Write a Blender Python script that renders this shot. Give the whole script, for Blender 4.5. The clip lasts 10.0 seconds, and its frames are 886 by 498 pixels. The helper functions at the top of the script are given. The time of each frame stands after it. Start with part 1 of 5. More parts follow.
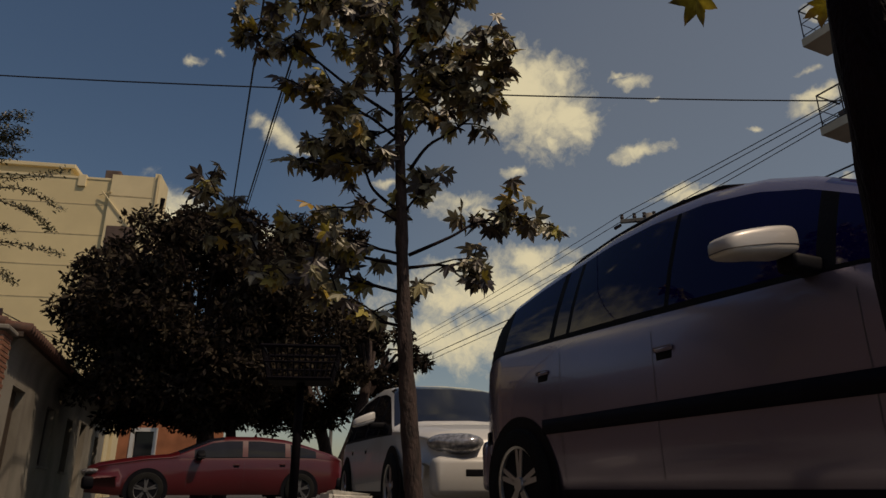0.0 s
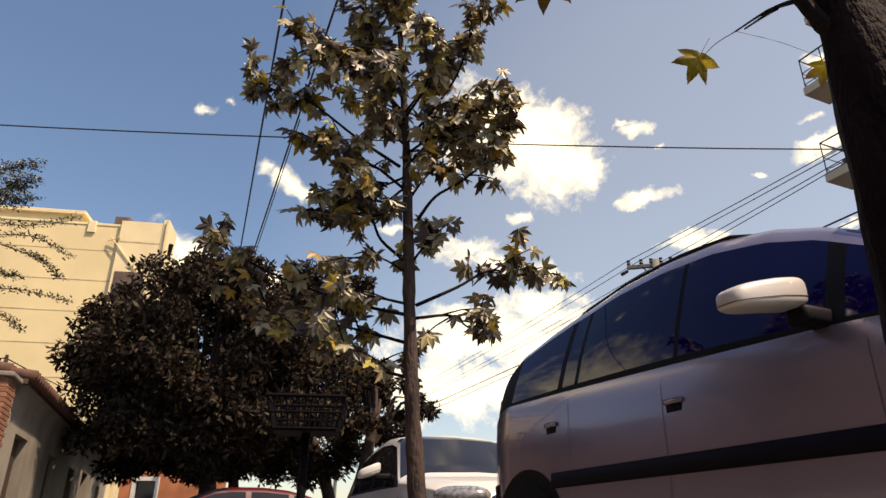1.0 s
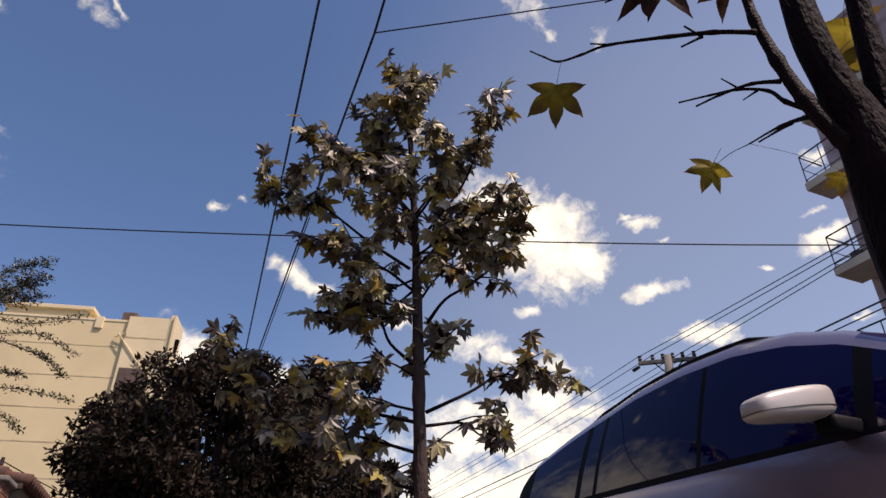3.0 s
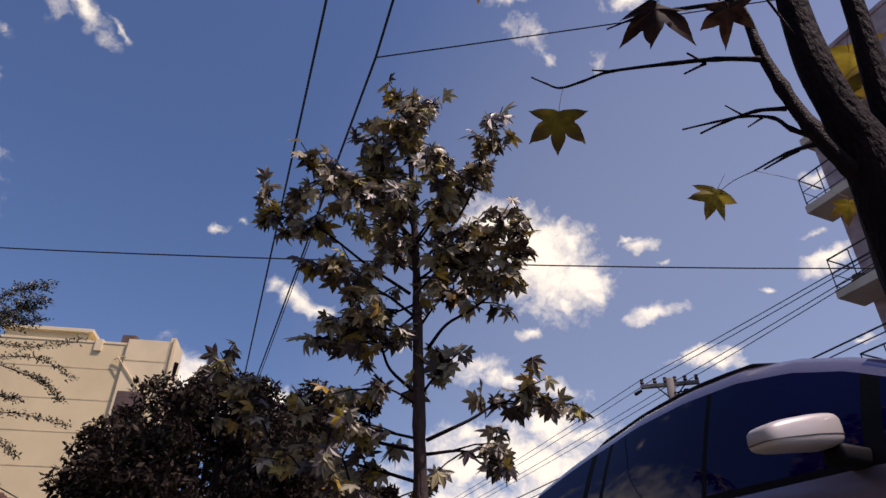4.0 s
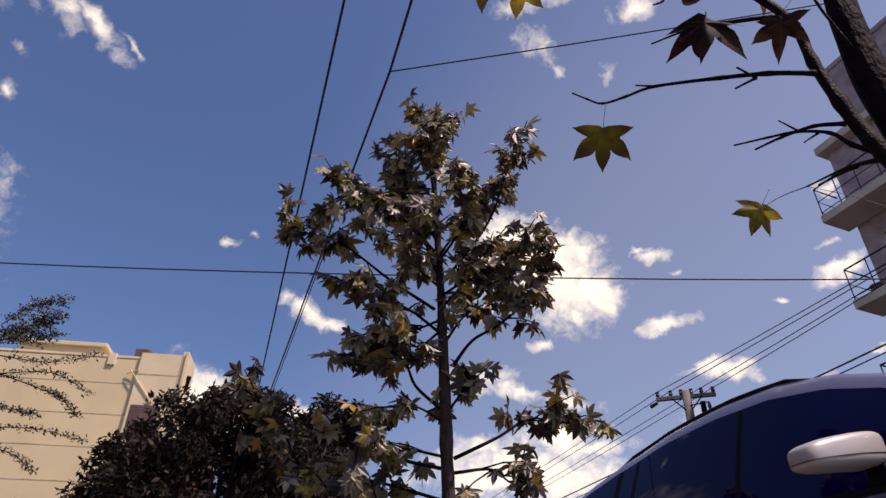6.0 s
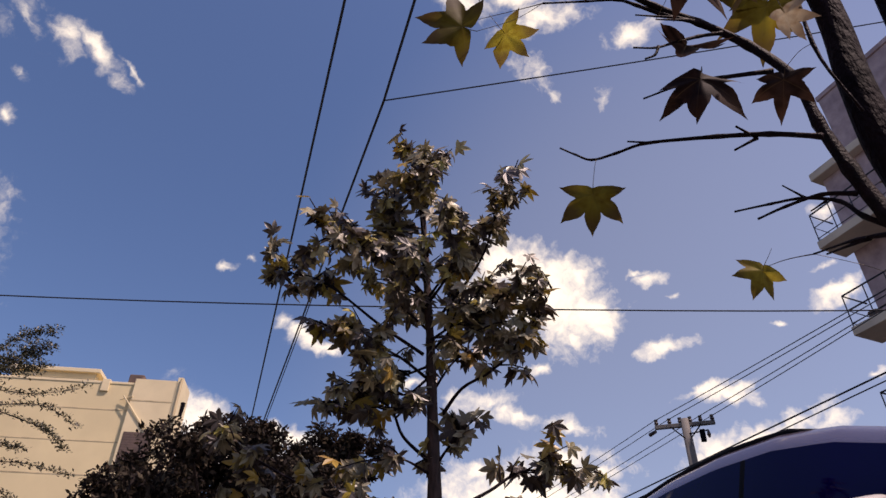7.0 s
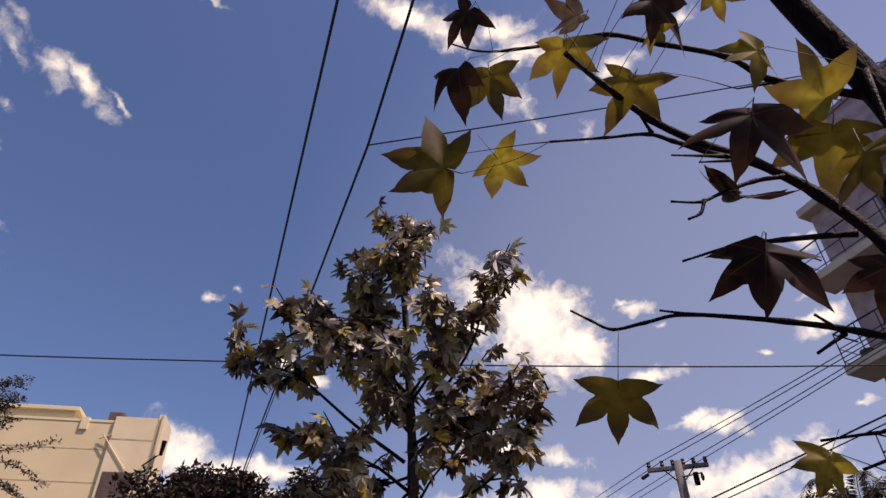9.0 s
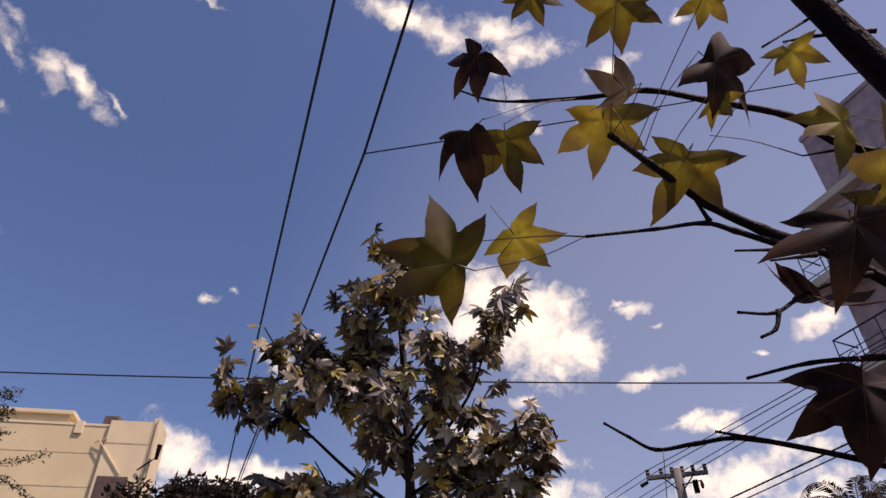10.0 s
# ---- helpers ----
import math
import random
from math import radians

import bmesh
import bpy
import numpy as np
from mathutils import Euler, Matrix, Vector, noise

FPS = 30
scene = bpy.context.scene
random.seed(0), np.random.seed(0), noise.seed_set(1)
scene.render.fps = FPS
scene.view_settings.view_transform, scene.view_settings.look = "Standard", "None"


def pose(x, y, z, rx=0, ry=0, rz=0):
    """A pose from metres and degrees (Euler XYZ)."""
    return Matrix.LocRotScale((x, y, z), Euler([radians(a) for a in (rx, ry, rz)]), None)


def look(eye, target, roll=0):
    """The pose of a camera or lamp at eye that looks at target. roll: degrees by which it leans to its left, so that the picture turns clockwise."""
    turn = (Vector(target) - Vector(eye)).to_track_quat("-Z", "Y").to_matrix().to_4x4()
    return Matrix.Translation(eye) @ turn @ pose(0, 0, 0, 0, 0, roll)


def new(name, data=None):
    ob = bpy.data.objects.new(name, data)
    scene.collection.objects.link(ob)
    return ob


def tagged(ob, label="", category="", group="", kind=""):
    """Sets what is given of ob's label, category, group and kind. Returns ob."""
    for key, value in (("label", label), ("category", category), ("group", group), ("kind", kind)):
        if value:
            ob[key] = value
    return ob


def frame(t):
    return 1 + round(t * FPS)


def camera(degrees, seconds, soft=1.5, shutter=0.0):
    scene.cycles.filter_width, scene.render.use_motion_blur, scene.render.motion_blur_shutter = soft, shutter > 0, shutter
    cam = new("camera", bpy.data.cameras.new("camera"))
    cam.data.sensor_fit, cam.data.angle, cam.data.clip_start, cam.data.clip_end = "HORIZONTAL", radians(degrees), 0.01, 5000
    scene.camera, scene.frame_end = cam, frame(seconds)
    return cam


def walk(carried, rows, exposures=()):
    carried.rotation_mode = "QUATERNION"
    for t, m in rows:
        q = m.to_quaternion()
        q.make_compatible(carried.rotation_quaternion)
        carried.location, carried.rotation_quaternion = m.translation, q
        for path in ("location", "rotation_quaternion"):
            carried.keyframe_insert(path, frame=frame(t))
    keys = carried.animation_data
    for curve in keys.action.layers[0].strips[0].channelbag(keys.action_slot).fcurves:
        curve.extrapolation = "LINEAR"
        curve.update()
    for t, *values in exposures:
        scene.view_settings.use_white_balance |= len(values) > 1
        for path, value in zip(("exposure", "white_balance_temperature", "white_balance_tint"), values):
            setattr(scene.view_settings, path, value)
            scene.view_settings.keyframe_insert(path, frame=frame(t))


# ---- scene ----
DEG = 66.3
PATH = [
    (0, 0.000, 0.000, 0.300, 0.00, 19.50, -0.00),
    (0.5, -0.021, -0.021, 0.309, 0.48, 22.09, 0.25),
    (1, -0.004, -0.016, 0.318, 0.58, 23.34, 0.22),
    (1.5, -0.005, -0.030, 0.318, 0.50, 25.60, 0.31),
    (2, 0.005, -0.003, 0.354, 0.87, 27.67, 0.11),
    (2.5, -0.016, -0.000, 0.366, 1.22, 29.55, 0.26),
    (4, -0.020, 0.016, 0.398, 1.38, 33.14, 0.37),
    (4.5, -0.040, 0.027, 0.401, 1.54, 33.19, 0.52),
    (5, -0.100, 0.033, 0.404, 2.49, 33.40, 0.52),
    (6.5, -0.073, 0.024, 0.472, 2.45, 34.95, 0.62),
    (7, -0.054, 0.068, 0.565, 2.17, 36.13, 0.34),
    (7.5, -0.065, 0.086, 0.645, 2.02, 37.15, 0.29),
    (8, -0.062, 0.103, 0.742, 1.57, 37.98, -0.11),
    (8.5, -0.057, 0.133, 0.855, 1.24, 38.72, -0.43),
    (9, -0.041, 0.177, 0.985, 0.81, 38.67, -0.70),
    (9.5, -0.039, 0.209, 1.115, 0.57, 38.93, -0.80),
    (10, -0.055, 0.242, 1.216, 0.45, 38.76, -0.96),
]
cam = camera(DEG, 10.0)


def aim(x, y, z, yaw, pitch, roll):
    """Camera pose from its place and its yaw, pitch and roll in degrees."""
    a, b = radians(yaw), radians(pitch)
    ahead = Vector((-math.sin(a) * math.cos(b), math.cos(a) * math.cos(b), math.sin(b)))
    eye = Vector((x, y, z))
    return look(eye, eye + ahead, roll)


walk(cam, [(r[0], aim(*r[1:])) for r in PATH],
     exposures=[(0.0, -0.80, 9000, 16.0), (0.5, 0.40, 9100, 17.0), (1.0, 0.86, 9300, 20.0), (1.5, 0.92, 9000, 22.0), (2.0, 0.82, 8500, 23.0), (2.5, 0.61, 7900, 25.0), (4.0, 0.12, 7050, 33.0), (5.2, 0.15, 7050, 34.0), (7.0, 0.30, 7450, 34.0), (10.0, 0.21, 7450, 38.0)])

# world and sun
SUN_DIR = Vector((0.75, -0.42, 1.35)).normalized()
world = bpy.data.worlds.new("world")
scene.world = world
world.use_nodes = True
wn, wl = world.node_tree.nodes, world.node_tree.links
bg = wn["Background"]
sky = wn.new("ShaderNodeTexSky")
sky.sky_type, sky.sun_disc = "NISHITA", False
sky.ozone_density, sky.dust_density, sky.air_density = 2.8, 1.2, 1.0
sky.sun_elevation = math.asin(SUN_DIR.z)
sky.sun_rotation = math.atan2(SUN_DIR.x, SUN_DIR.y)
wl.new(sky.outputs[0], bg.inputs[0])
bg.inputs[1].default_value = 0.11
sun = new("sun", bpy.data.lights.new("sun", "SUN"))
sun.data.energy, sun.data.angle, sun.data.color = 3.6, radians(0.5), (1.0, 0.945, 0.86)
sun.matrix_world = look((0, 0, 30), Vector((0, 0, 30)) - SUN_DIR)

# ---- clouds in the sky: soft ellipses at azimuth, elevation, half width, half height, weight, tilt
def wnode(kind, **kw):
    n = wn.new(kind)
    for k, v in kw.items():
        if k == "operation":
            n.operation = v
        elif k == "a":
            n.inputs[0].default_value = v
        elif k == "b":
            n.inputs[1].default_value = v
    return n


CLOUDS = [
    (8.3, 31.9, 4.9, 3.5, 1.35, -35), (4.6, 34.7, 4.3, 2.6, 1.20, -25), (11.5, 30.1, 2.8, 2.4, 1.25, -50), (12.8, 28.4, 1.8, 0.9, 1.00, -20), (10.5, 27.8, 0.9, 1.2, 0.90, 0), (1.9, 32.0, 2.7, 2.2, 1.10, 0),
    (11.5, 33.3, 1.6, 1.3, 1.00, -40), (-15.4, 28.3, 2.4, 1.0, 1.10, -28), (-17.1, 29.1, 1.2, 0.9, 1.00, 0), (-13.1, 27.4, 2.2, 0.9, 0.95, -15), (18.1, 26.7, 2.7, 1.0, 1.00, 8), (18.0, 31.9, 3.4, 0.9, 0.72, 5),
    (16.8, 32.5, 1.7, 0.5, 0.75, 5), (20.1, 30.5, 2.0, 0.5, 0.62, 0), (6.6, 25.8, 1.3, 0.9, 0.85, 0), (-23.5, 32.9, 1.4, 0.5, 0.70, -5), (-21.3, 33.6, 0.9, 0.5, 0.66, 0), (1.9, 23.4, 3.8, 1.3, 0.95, -10),
    (4.4, 22.2, 3.4, 0.9, 0.80, -10), (-4.8, 24.9, 2.3, 0.7, 0.75, 0), (8.3, 21.3, 2.3, 1.0, 0.80, 0), (2.9, 22.6, 4.0, 1.2, 0.95, -10), (8.9, 21.0, 2.8, 1.1, 0.95, -18), (7.9, 18.6, 3.2, 1.3, 1.25, 0),
    (10.3, 17.5, 2.7, 0.7, 1.10, 0), (4.4, 15.7, 8.1, 2.6, 1.25, 0), (8.6, 17.6, 4.0, 1.6, 1.10, 10), (0.6, 17.8, 3.2, 1.3, 0.95, 0), (2.9, 12.0, 9.2, 3.2, 1.15, 0), (22.5, 21.9, 3.4, 1.2, 0.82, -20),
    (20.3, 22.9, 2.6, 0.5, 0.70, -15), (26.0, 19.5, 4.3, 1.3, 0.98, 15), (23.1, 18.1, 5.9, 2.2, 1.08, 0), (29.0, 19.1, 3.2, 1.1, 0.83, 8), (29.3, 16.6, 4.8, 1.7, 0.88, 0), (32.9, 27.7, 2.8, 1.2, 0.90, 15),
    (33.7, 33.8, 2.3, 1.2, 0.65, 0), (32.8, 21.7, 1.4, 0.4, 0.75, -10), (-22.6, 20.4, 3.5, 1.7, 1.20, -25), (-19.0, 19.6, 4.5, 1.4, 1.10, -12), (-15.4, 20.1, 3.2, 1.0, 1.00, 0), (-18.2, 17.8, 6.5, 1.7, 1.05, 0),
    (-25.9, 22.1, 2.1, 0.5, 0.65, 0), (-22.9, 21.0, 1.3, 1.0, 0.95, 0), (-16.3, 19.6, 2.2, 0.8, 0.90, 0), (-7.0, 58.0, 5.4, 1.2, 0.95, -18), (0.6, 56.3, 3.8, 1.8, 1.00, -25), (7.9, 56.2, 3.2, 1.3, 0.95, 0),
    (11.4, 54.1, 3.0, 1.5, 1.00, -10), (21.8, 51.4, 2.9, 1.3, 0.85, 5), (31.6, 52.9, 1.6, 1.0, 0.80, 0), (10.2, 53.9, 4.3, 1.3, 0.95, 0), (9.9, 50.0, 1.7, 2.7, 0.85, 35), (11.3, 48.3, 1.4, 0.9, 0.85, -40),
    (17.3, 47.0, 1.4, 1.4, 0.72, 30), (21.4, 51.1, 2.9, 1.2, 0.74, 0), (-44.3, 45.3, 1.8, 1.1, 0.89, -30), (-40.9, 45.3, 3.3, 1.0, 0.74, -32), (-37.3, 45.0, 2.3, 0.5, 0.46, -35), (-47.7, 45.4, 4.0, 1.4, 0.59, -35),
    (-49.2, 43.7, 2.3, 2.0, 0.54, 0), (-45.1, 38.2, 1.0, 1.1, 0.74, 0), (-48.1, 47.1, 3.4, 1.2, 0.40, -30), (-46.1, 41.3, 1.7, 0.7, 0.40, -20), (32.4, 29.9, 1.4, 0.5, 0.80, 0), (33.1, 27.8, 2.2, 1.0, 0.90, 20),
    (20.2, 22.8, 3.5, 0.7, 0.75, 8), (22.9, 22.3, 2.3, 0.9, 0.80, 20), (27.5, 26.8, 0.9, 0.4, 0.80, -20), (-32.1, 55.0, 1.6, 0.5, 0.90, 0), (-22.7, 21.2, 1.3, 0.9, 0.95, 0),
]
CLOUDS += [(-30.0, 9.0, 22.0, 4.0, 1.0, 0), (35.0, 9.0, 20.0, 4.0, 1.0, 0), (70.0, 25.0, 16.0, 8.0, 0.9, 0), (140.0, 35.0, 20.0, 9.0, 0.8, 0),
           (-54.0, 29.0, 8.5, 5.0, 1.2, 0), (-115.0, 32.0, 20.0, 8.0, 0.9, 0), (-160.0, 45.0, 14.0, 6.0, 0.7, 0)]
geo = wn.new("ShaderNodeTexCoord")
way = geo.outputs["Generated"]
for size, amount in ((14.0, 0.03), (55.0, 0.022)):
    ripple = wn.new("ShaderNodeTexNoise")
    ripple.inputs["Scale"].default_value, ripple.inputs["Detail"].default_value = size, 4.0
    wl.new(geo.outputs["Generated"], ripple.inputs["Vector"])
    shift = wnode("ShaderNodeVectorMath", operation="MULTIPLY_ADD", b=(amount,) * 3)
    shift.inputs[2].default_value = (-amount / 2,) * 3
    wl.new(ripple.outputs["Color"], shift.inputs[0])
    moved = wnode("ShaderNodeVectorMath", operation="ADD")
    wl.new(way, moved.inputs[0])
    wl.new(shift.outputs[0], moved.inputs[1])
    way = moved.outputs[0]
best = None
for az, el, rx, ry, weight, tilt in CLOUDS:
    a, b = radians(az), radians(el)
    d = Vector((math.sin(a) * math.cos(b), math.cos(a) * math.cos(b), math.sin(b)))
    side = Vector((math.cos(a), -math.sin(a), 0))
    over = side.cross(d)
    side, over = side * math.cos(radians(tilt)) + over * math.sin(radians(tilt)), over * math.cos(radians(tilt)) - side * math.sin(radians(tilt))
    comb = wn.new("ShaderNodeCombineXYZ")
    for i, (axis, size) in enumerate(((side, rx), (over, ry))):
        dot = wnode("ShaderNodeVectorMath", operation="DOT_PRODUCT", b=axis / math.sin(radians(size)))
        wl.new(way, dot.inputs[0])
        wl.new(dot.outputs["Value"], comb.inputs[i])
    far = wnode("ShaderNodeVectorMath", operation="LENGTH")
    wl.new(comb.outputs[0], far.inputs[0])
    fall = wnode("ShaderNodeMath", operation="MULTIPLY_ADD", b=-0.85)
    wl.new(far.outputs["Value"], fall.inputs[0])
    fall.inputs[2].default_value = weight
    if best is None:
        best = fall
    else:
        top = wnode("ShaderNodeMath", operation="MAXIMUM")
        wl.new(best.outputs[0], top.inputs[0])
        wl.new(fall.outputs[0], top.inputs[1])
        best = top
puff = wn.new("ShaderNodeTexNoise")
puff.inputs["Scale"].default_value, puff.inputs["Detail"].default_value, puff.inputs["Roughness"].default_value = 22.0, 10.0, 0.62
wl.new(way, puff.inputs["Vector"])
rough = wnode("ShaderNodeMath", operation="MULTIPLY_ADD", b=2.1)
wl.new(puff.outputs[0], rough.inputs[0])
rough.inputs[2].default_value = -1.06
total = wnode("ShaderNodeMath", operation="ADD")
wl.new(best.outputs[0], total.inputs[0])
wl.new(rough.outputs[0], total.inputs[1])
cover = wn.new("ShaderNodeMapRange")
cover.interpolation_type = "SMOOTHSTEP"
cover.inputs["From Min"].default_value, cover.inputs["From Max"].default_value = 0.0, 1.15
wl.new(total.outputs[0], cover.inputs["Value"])
# a thin high veil over the part of the sky beyond the flats
veil = None
for az, el in ((26.0, 22.0),):
    va, vb = radians(az), radians(el)
    d = Vector((math.sin(va) * math.cos(vb), math.cos(va) * math.cos(vb), math.sin(vb)))
    near = wnode("ShaderNodeVectorMath", operation="DOT_PRODUCT", b=d)
    wl.new(geo.outputs["Generated"], near.inputs[0])
    veil = wn.new("ShaderNodeMapRange")
    veil.interpolation_type = "SMOOTHSTEP"
    veil.inputs["From Min"].default_value, veil.inputs["From Max"].default_value = math.cos(radians(42)), 1.0
    veil.inputs["To Max"].default_value = 0.10
    wl.new(near.outputs["Value"], veil.inputs["Value"])
covered = wnode("ShaderNodeMath", operation="MAXIMUM")
wl.new(veil.outputs[0], covered.inputs[0])
wl.new(cover.outputs[0], covered.inputs[1])
mixsky = wn.new("ShaderNodeMix")
mixsky.data_type = "RGBA"
wl.new(covered.outputs[0], mixsky.inputs["Factor"])
richer = wn.new("ShaderNodeHueSaturation")
richer.inputs["Saturation"].default_value = 1.19
wl.new(sky.outputs[0], richer.inputs["Color"])
wl.new(richer.outputs[0], mixsky.inputs["A"])
mixsky.inputs["B"].default_value = (9.0, 9.4, 7.7, 1)
wl.new(mixsky.outputs["Result"], bg.inputs[0])


# ---- materials
def material(name, base, rough=0.6, metal=0.0, tone=None, scale=6.0, bump=0.0, bump_scale=60.0, coat=0.0, spread=0.35, stretch=(1, 1, 1), spec=0.5):
    """A surface with broad stains between base and tone, fine grain, and fine relief."""
    m = bpy.data.materials.new(name)
    m.use_nodes = True
    n, l = m.node_tree.nodes, m.node_tree.links
    p = n["Principled BSDF"]
    p.inputs["Roughness"].default_value, p.inputs["Metallic"].default_value = rough, metal
    p.inputs["Coat Weight"].default_value, p.inputs["Specular IOR Level"].default_value = coat, spec
    tone = tone or tuple(c * (1 - spread) for c in base)
    co = n.new("ShaderNodeTexCoord")
    mp = n.new("ShaderNodeMapping")
    mp.inputs["Scale"].default_value = stretch
    l.new(co.outputs["Object"], mp.inputs[0])
    big, fine = n.new("ShaderNodeTexNoise"), n.new("ShaderNodeTexNoise")
    for t, s, d in ((big, scale, 5), (fine, bump_scale, 3)):
        l.new(mp.outputs[0], t.inputs["Vector"])
        t.inputs["Scale"].default_value, t.inputs["Detail"].default_value = s, d
    mx = n.new("ShaderNodeMix")
    mx.data_type = "RGBA"
    mx.inputs["A"].default_value, mx.inputs["B"].default_value = (*base, 1), (*tone, 1)
    ramp = n.new("ShaderNodeMapRange")
    ramp.inputs["From Min"].default_value, ramp.inputs["From Max"].default_value = 0.38, 0.66
    l.new(big.outputs[0], ramp.inputs["Value"])
    l.new(ramp.outputs[0], mx.inputs["Factor"])
    l.new(mx.outputs["Result"], p.inputs["Base Color"])
    if bump:
        bn = n.new("ShaderNodeBump")
        bn.inputs["Strength"].default_value, bn.inputs["Distance"].default_value = bump, 0.01
        l.new(fine.outputs[0], bn.inputs["Height"])
        l.new(bn.outputs[0], p.inputs["Normal"])
    return m


def leaf_material(name, colours, source, glow=0.45, rough=0.45, veins=False, spec=0.5):
    """Thin leaves: the colour varies from leaf to leaf and over the blade, and light comes through."""
    m = bpy.data.materials.new(name)
    m.use_nodes = True
    n, l = m.node_tree.nodes, m.node_tree.links
    p, out = n["Principled BSDF"], n["Material Output"]
    p.inputs["Roughness"].default_value, p.inputs["Specular IOR Level"].default_value = rough, spec
    if source == "object":
        pick = n.new("ShaderNodeObjectInfo").outputs["Random"]
    else:
        pick = n.new("ShaderNodeNewGeometry").outputs["Random Per Island"]
    ramp = n.new("ShaderNodeValToRGB")
    ramp.color_ramp.interpolation = "LINEAR"
    el = ramp.color_ramp.elements
    while len(el) < len(colours):
        el.new(0.5)
    for i, (at, c) in enumerate(colours):
        el[i].position, el[i].color = at, (*c, 1)
    l.new(pick, ramp.inputs[0])
    co = n.new("ShaderNodeTexCoord")
    spots = n.new("ShaderNodeTexNoise")
    spots.inputs["Scale"].default_value, spots.inputs["Detail"].default_value = 4.0, 6.0
    l.new(co.outputs["Object"], spots.inputs["Vector"])
    mul = n.new("ShaderNodeMix")
    mul.data_type, mul.blend_type = "RGBA", "MULTIPLY"
    rg = n.new("ShaderNodeValToRGB")
    rg.color_ramp.elements[0].position, rg.color_ramp.elements[0].color = 0.33, (0.5, 0.36, 0.25, 1)
    rg.color_ramp.elements[1].position, rg.color_ramp.elements[1].color = 0.55, (1, 1, 1, 1)
    l.new(spots.outputs[0], rg.inputs[0])
    mul.inputs["Factor"].default_value = 0.8
    l.new(ramp.outputs[0], mul.inputs["A"])
    l.new(rg.outputs[0], mul.inputs["B"])
    l.new(mul.outputs["Result"], p.inputs["Base Color"])
    skin = mul.outputs["Result"]
    if veins:
        sep = n.new("ShaderNodeSeparateXYZ")
        l.new(co.outputs["Object"], sep.inputs[0])

        def calc(op, x, y=0.0, z=None):
            q = n.new("ShaderNodeMath")
            q.operation = op
            for i, v in enumerate((x, y, z)):
                if v is None:
                    continue
                if isinstance(v, (int, float)):
                    q.inputs[i].default_value = v
                else:
                    l.new(v, q.inputs[i])
            return q.outputs[0]
        up = calc("SUBTRACT", sep.outputs[1], 0.28)
        turn = calc("ARCTAN2", sep.outputs[0], up)
        line = calc("ABSOLUTE", calc("SINE", calc("MULTIPLY", turn, 3.05)))
        dist = calc("SQRT", calc("ADD", calc("MULTIPLY", sep.outputs[0], sep.outputs[0]), calc("MULTIPLY", up, up)))
        thin = calc("LESS_THAN", calc("MULTIPLY", line, dist), 0.013)
        vein = n.new("ShaderNodeMix")
        vein.data_type = "RGBA"
        l.new(calc("MULTIPLY", thin, 0.09), vein.inputs["Factor"])
        l.new(skin, vein.inputs["A"])
        vein.inputs["B"].default_value = (0.36, 0.27, 0.12, 1)
        dry = n.new("ShaderNodeMapRange")
        dry.inputs["From Min"].default_value, dry.inputs["From Max"].default_value = 0.62, 0.86
        l.new(calc("MULTIPLY_ADD", spots.outputs[0], 0.75, dist), dry.inputs["Value"])
        edge = n.new("ShaderNodeMix")
        edge.data_type = "RGBA"
        l.new(calc("MULTIPLY", dry.outputs[0], 0.7), edge.inputs["Factor"])
        l.new(vein.outputs["Result"], edge.inputs["A"])
        edge.inputs["B"].default_value = (0.07, 0.035, 0.022, 1)
        skin = edge.outputs["Result"]
        l.new(skin, p.inputs["Base Color"])
    tr = n.new("ShaderNodeBsdfTranslucent")
    l.new(skin, tr.inputs["Color"])
    mix = n.new("ShaderNodeMixShader")
    mix.inputs[0].default_value = glow
    l.new(p.outputs[0], mix.inputs[1])
    l.new(tr.outputs[0], mix.inputs[2])
    l.new(mix.outputs[0], out.inputs[0])
    return m


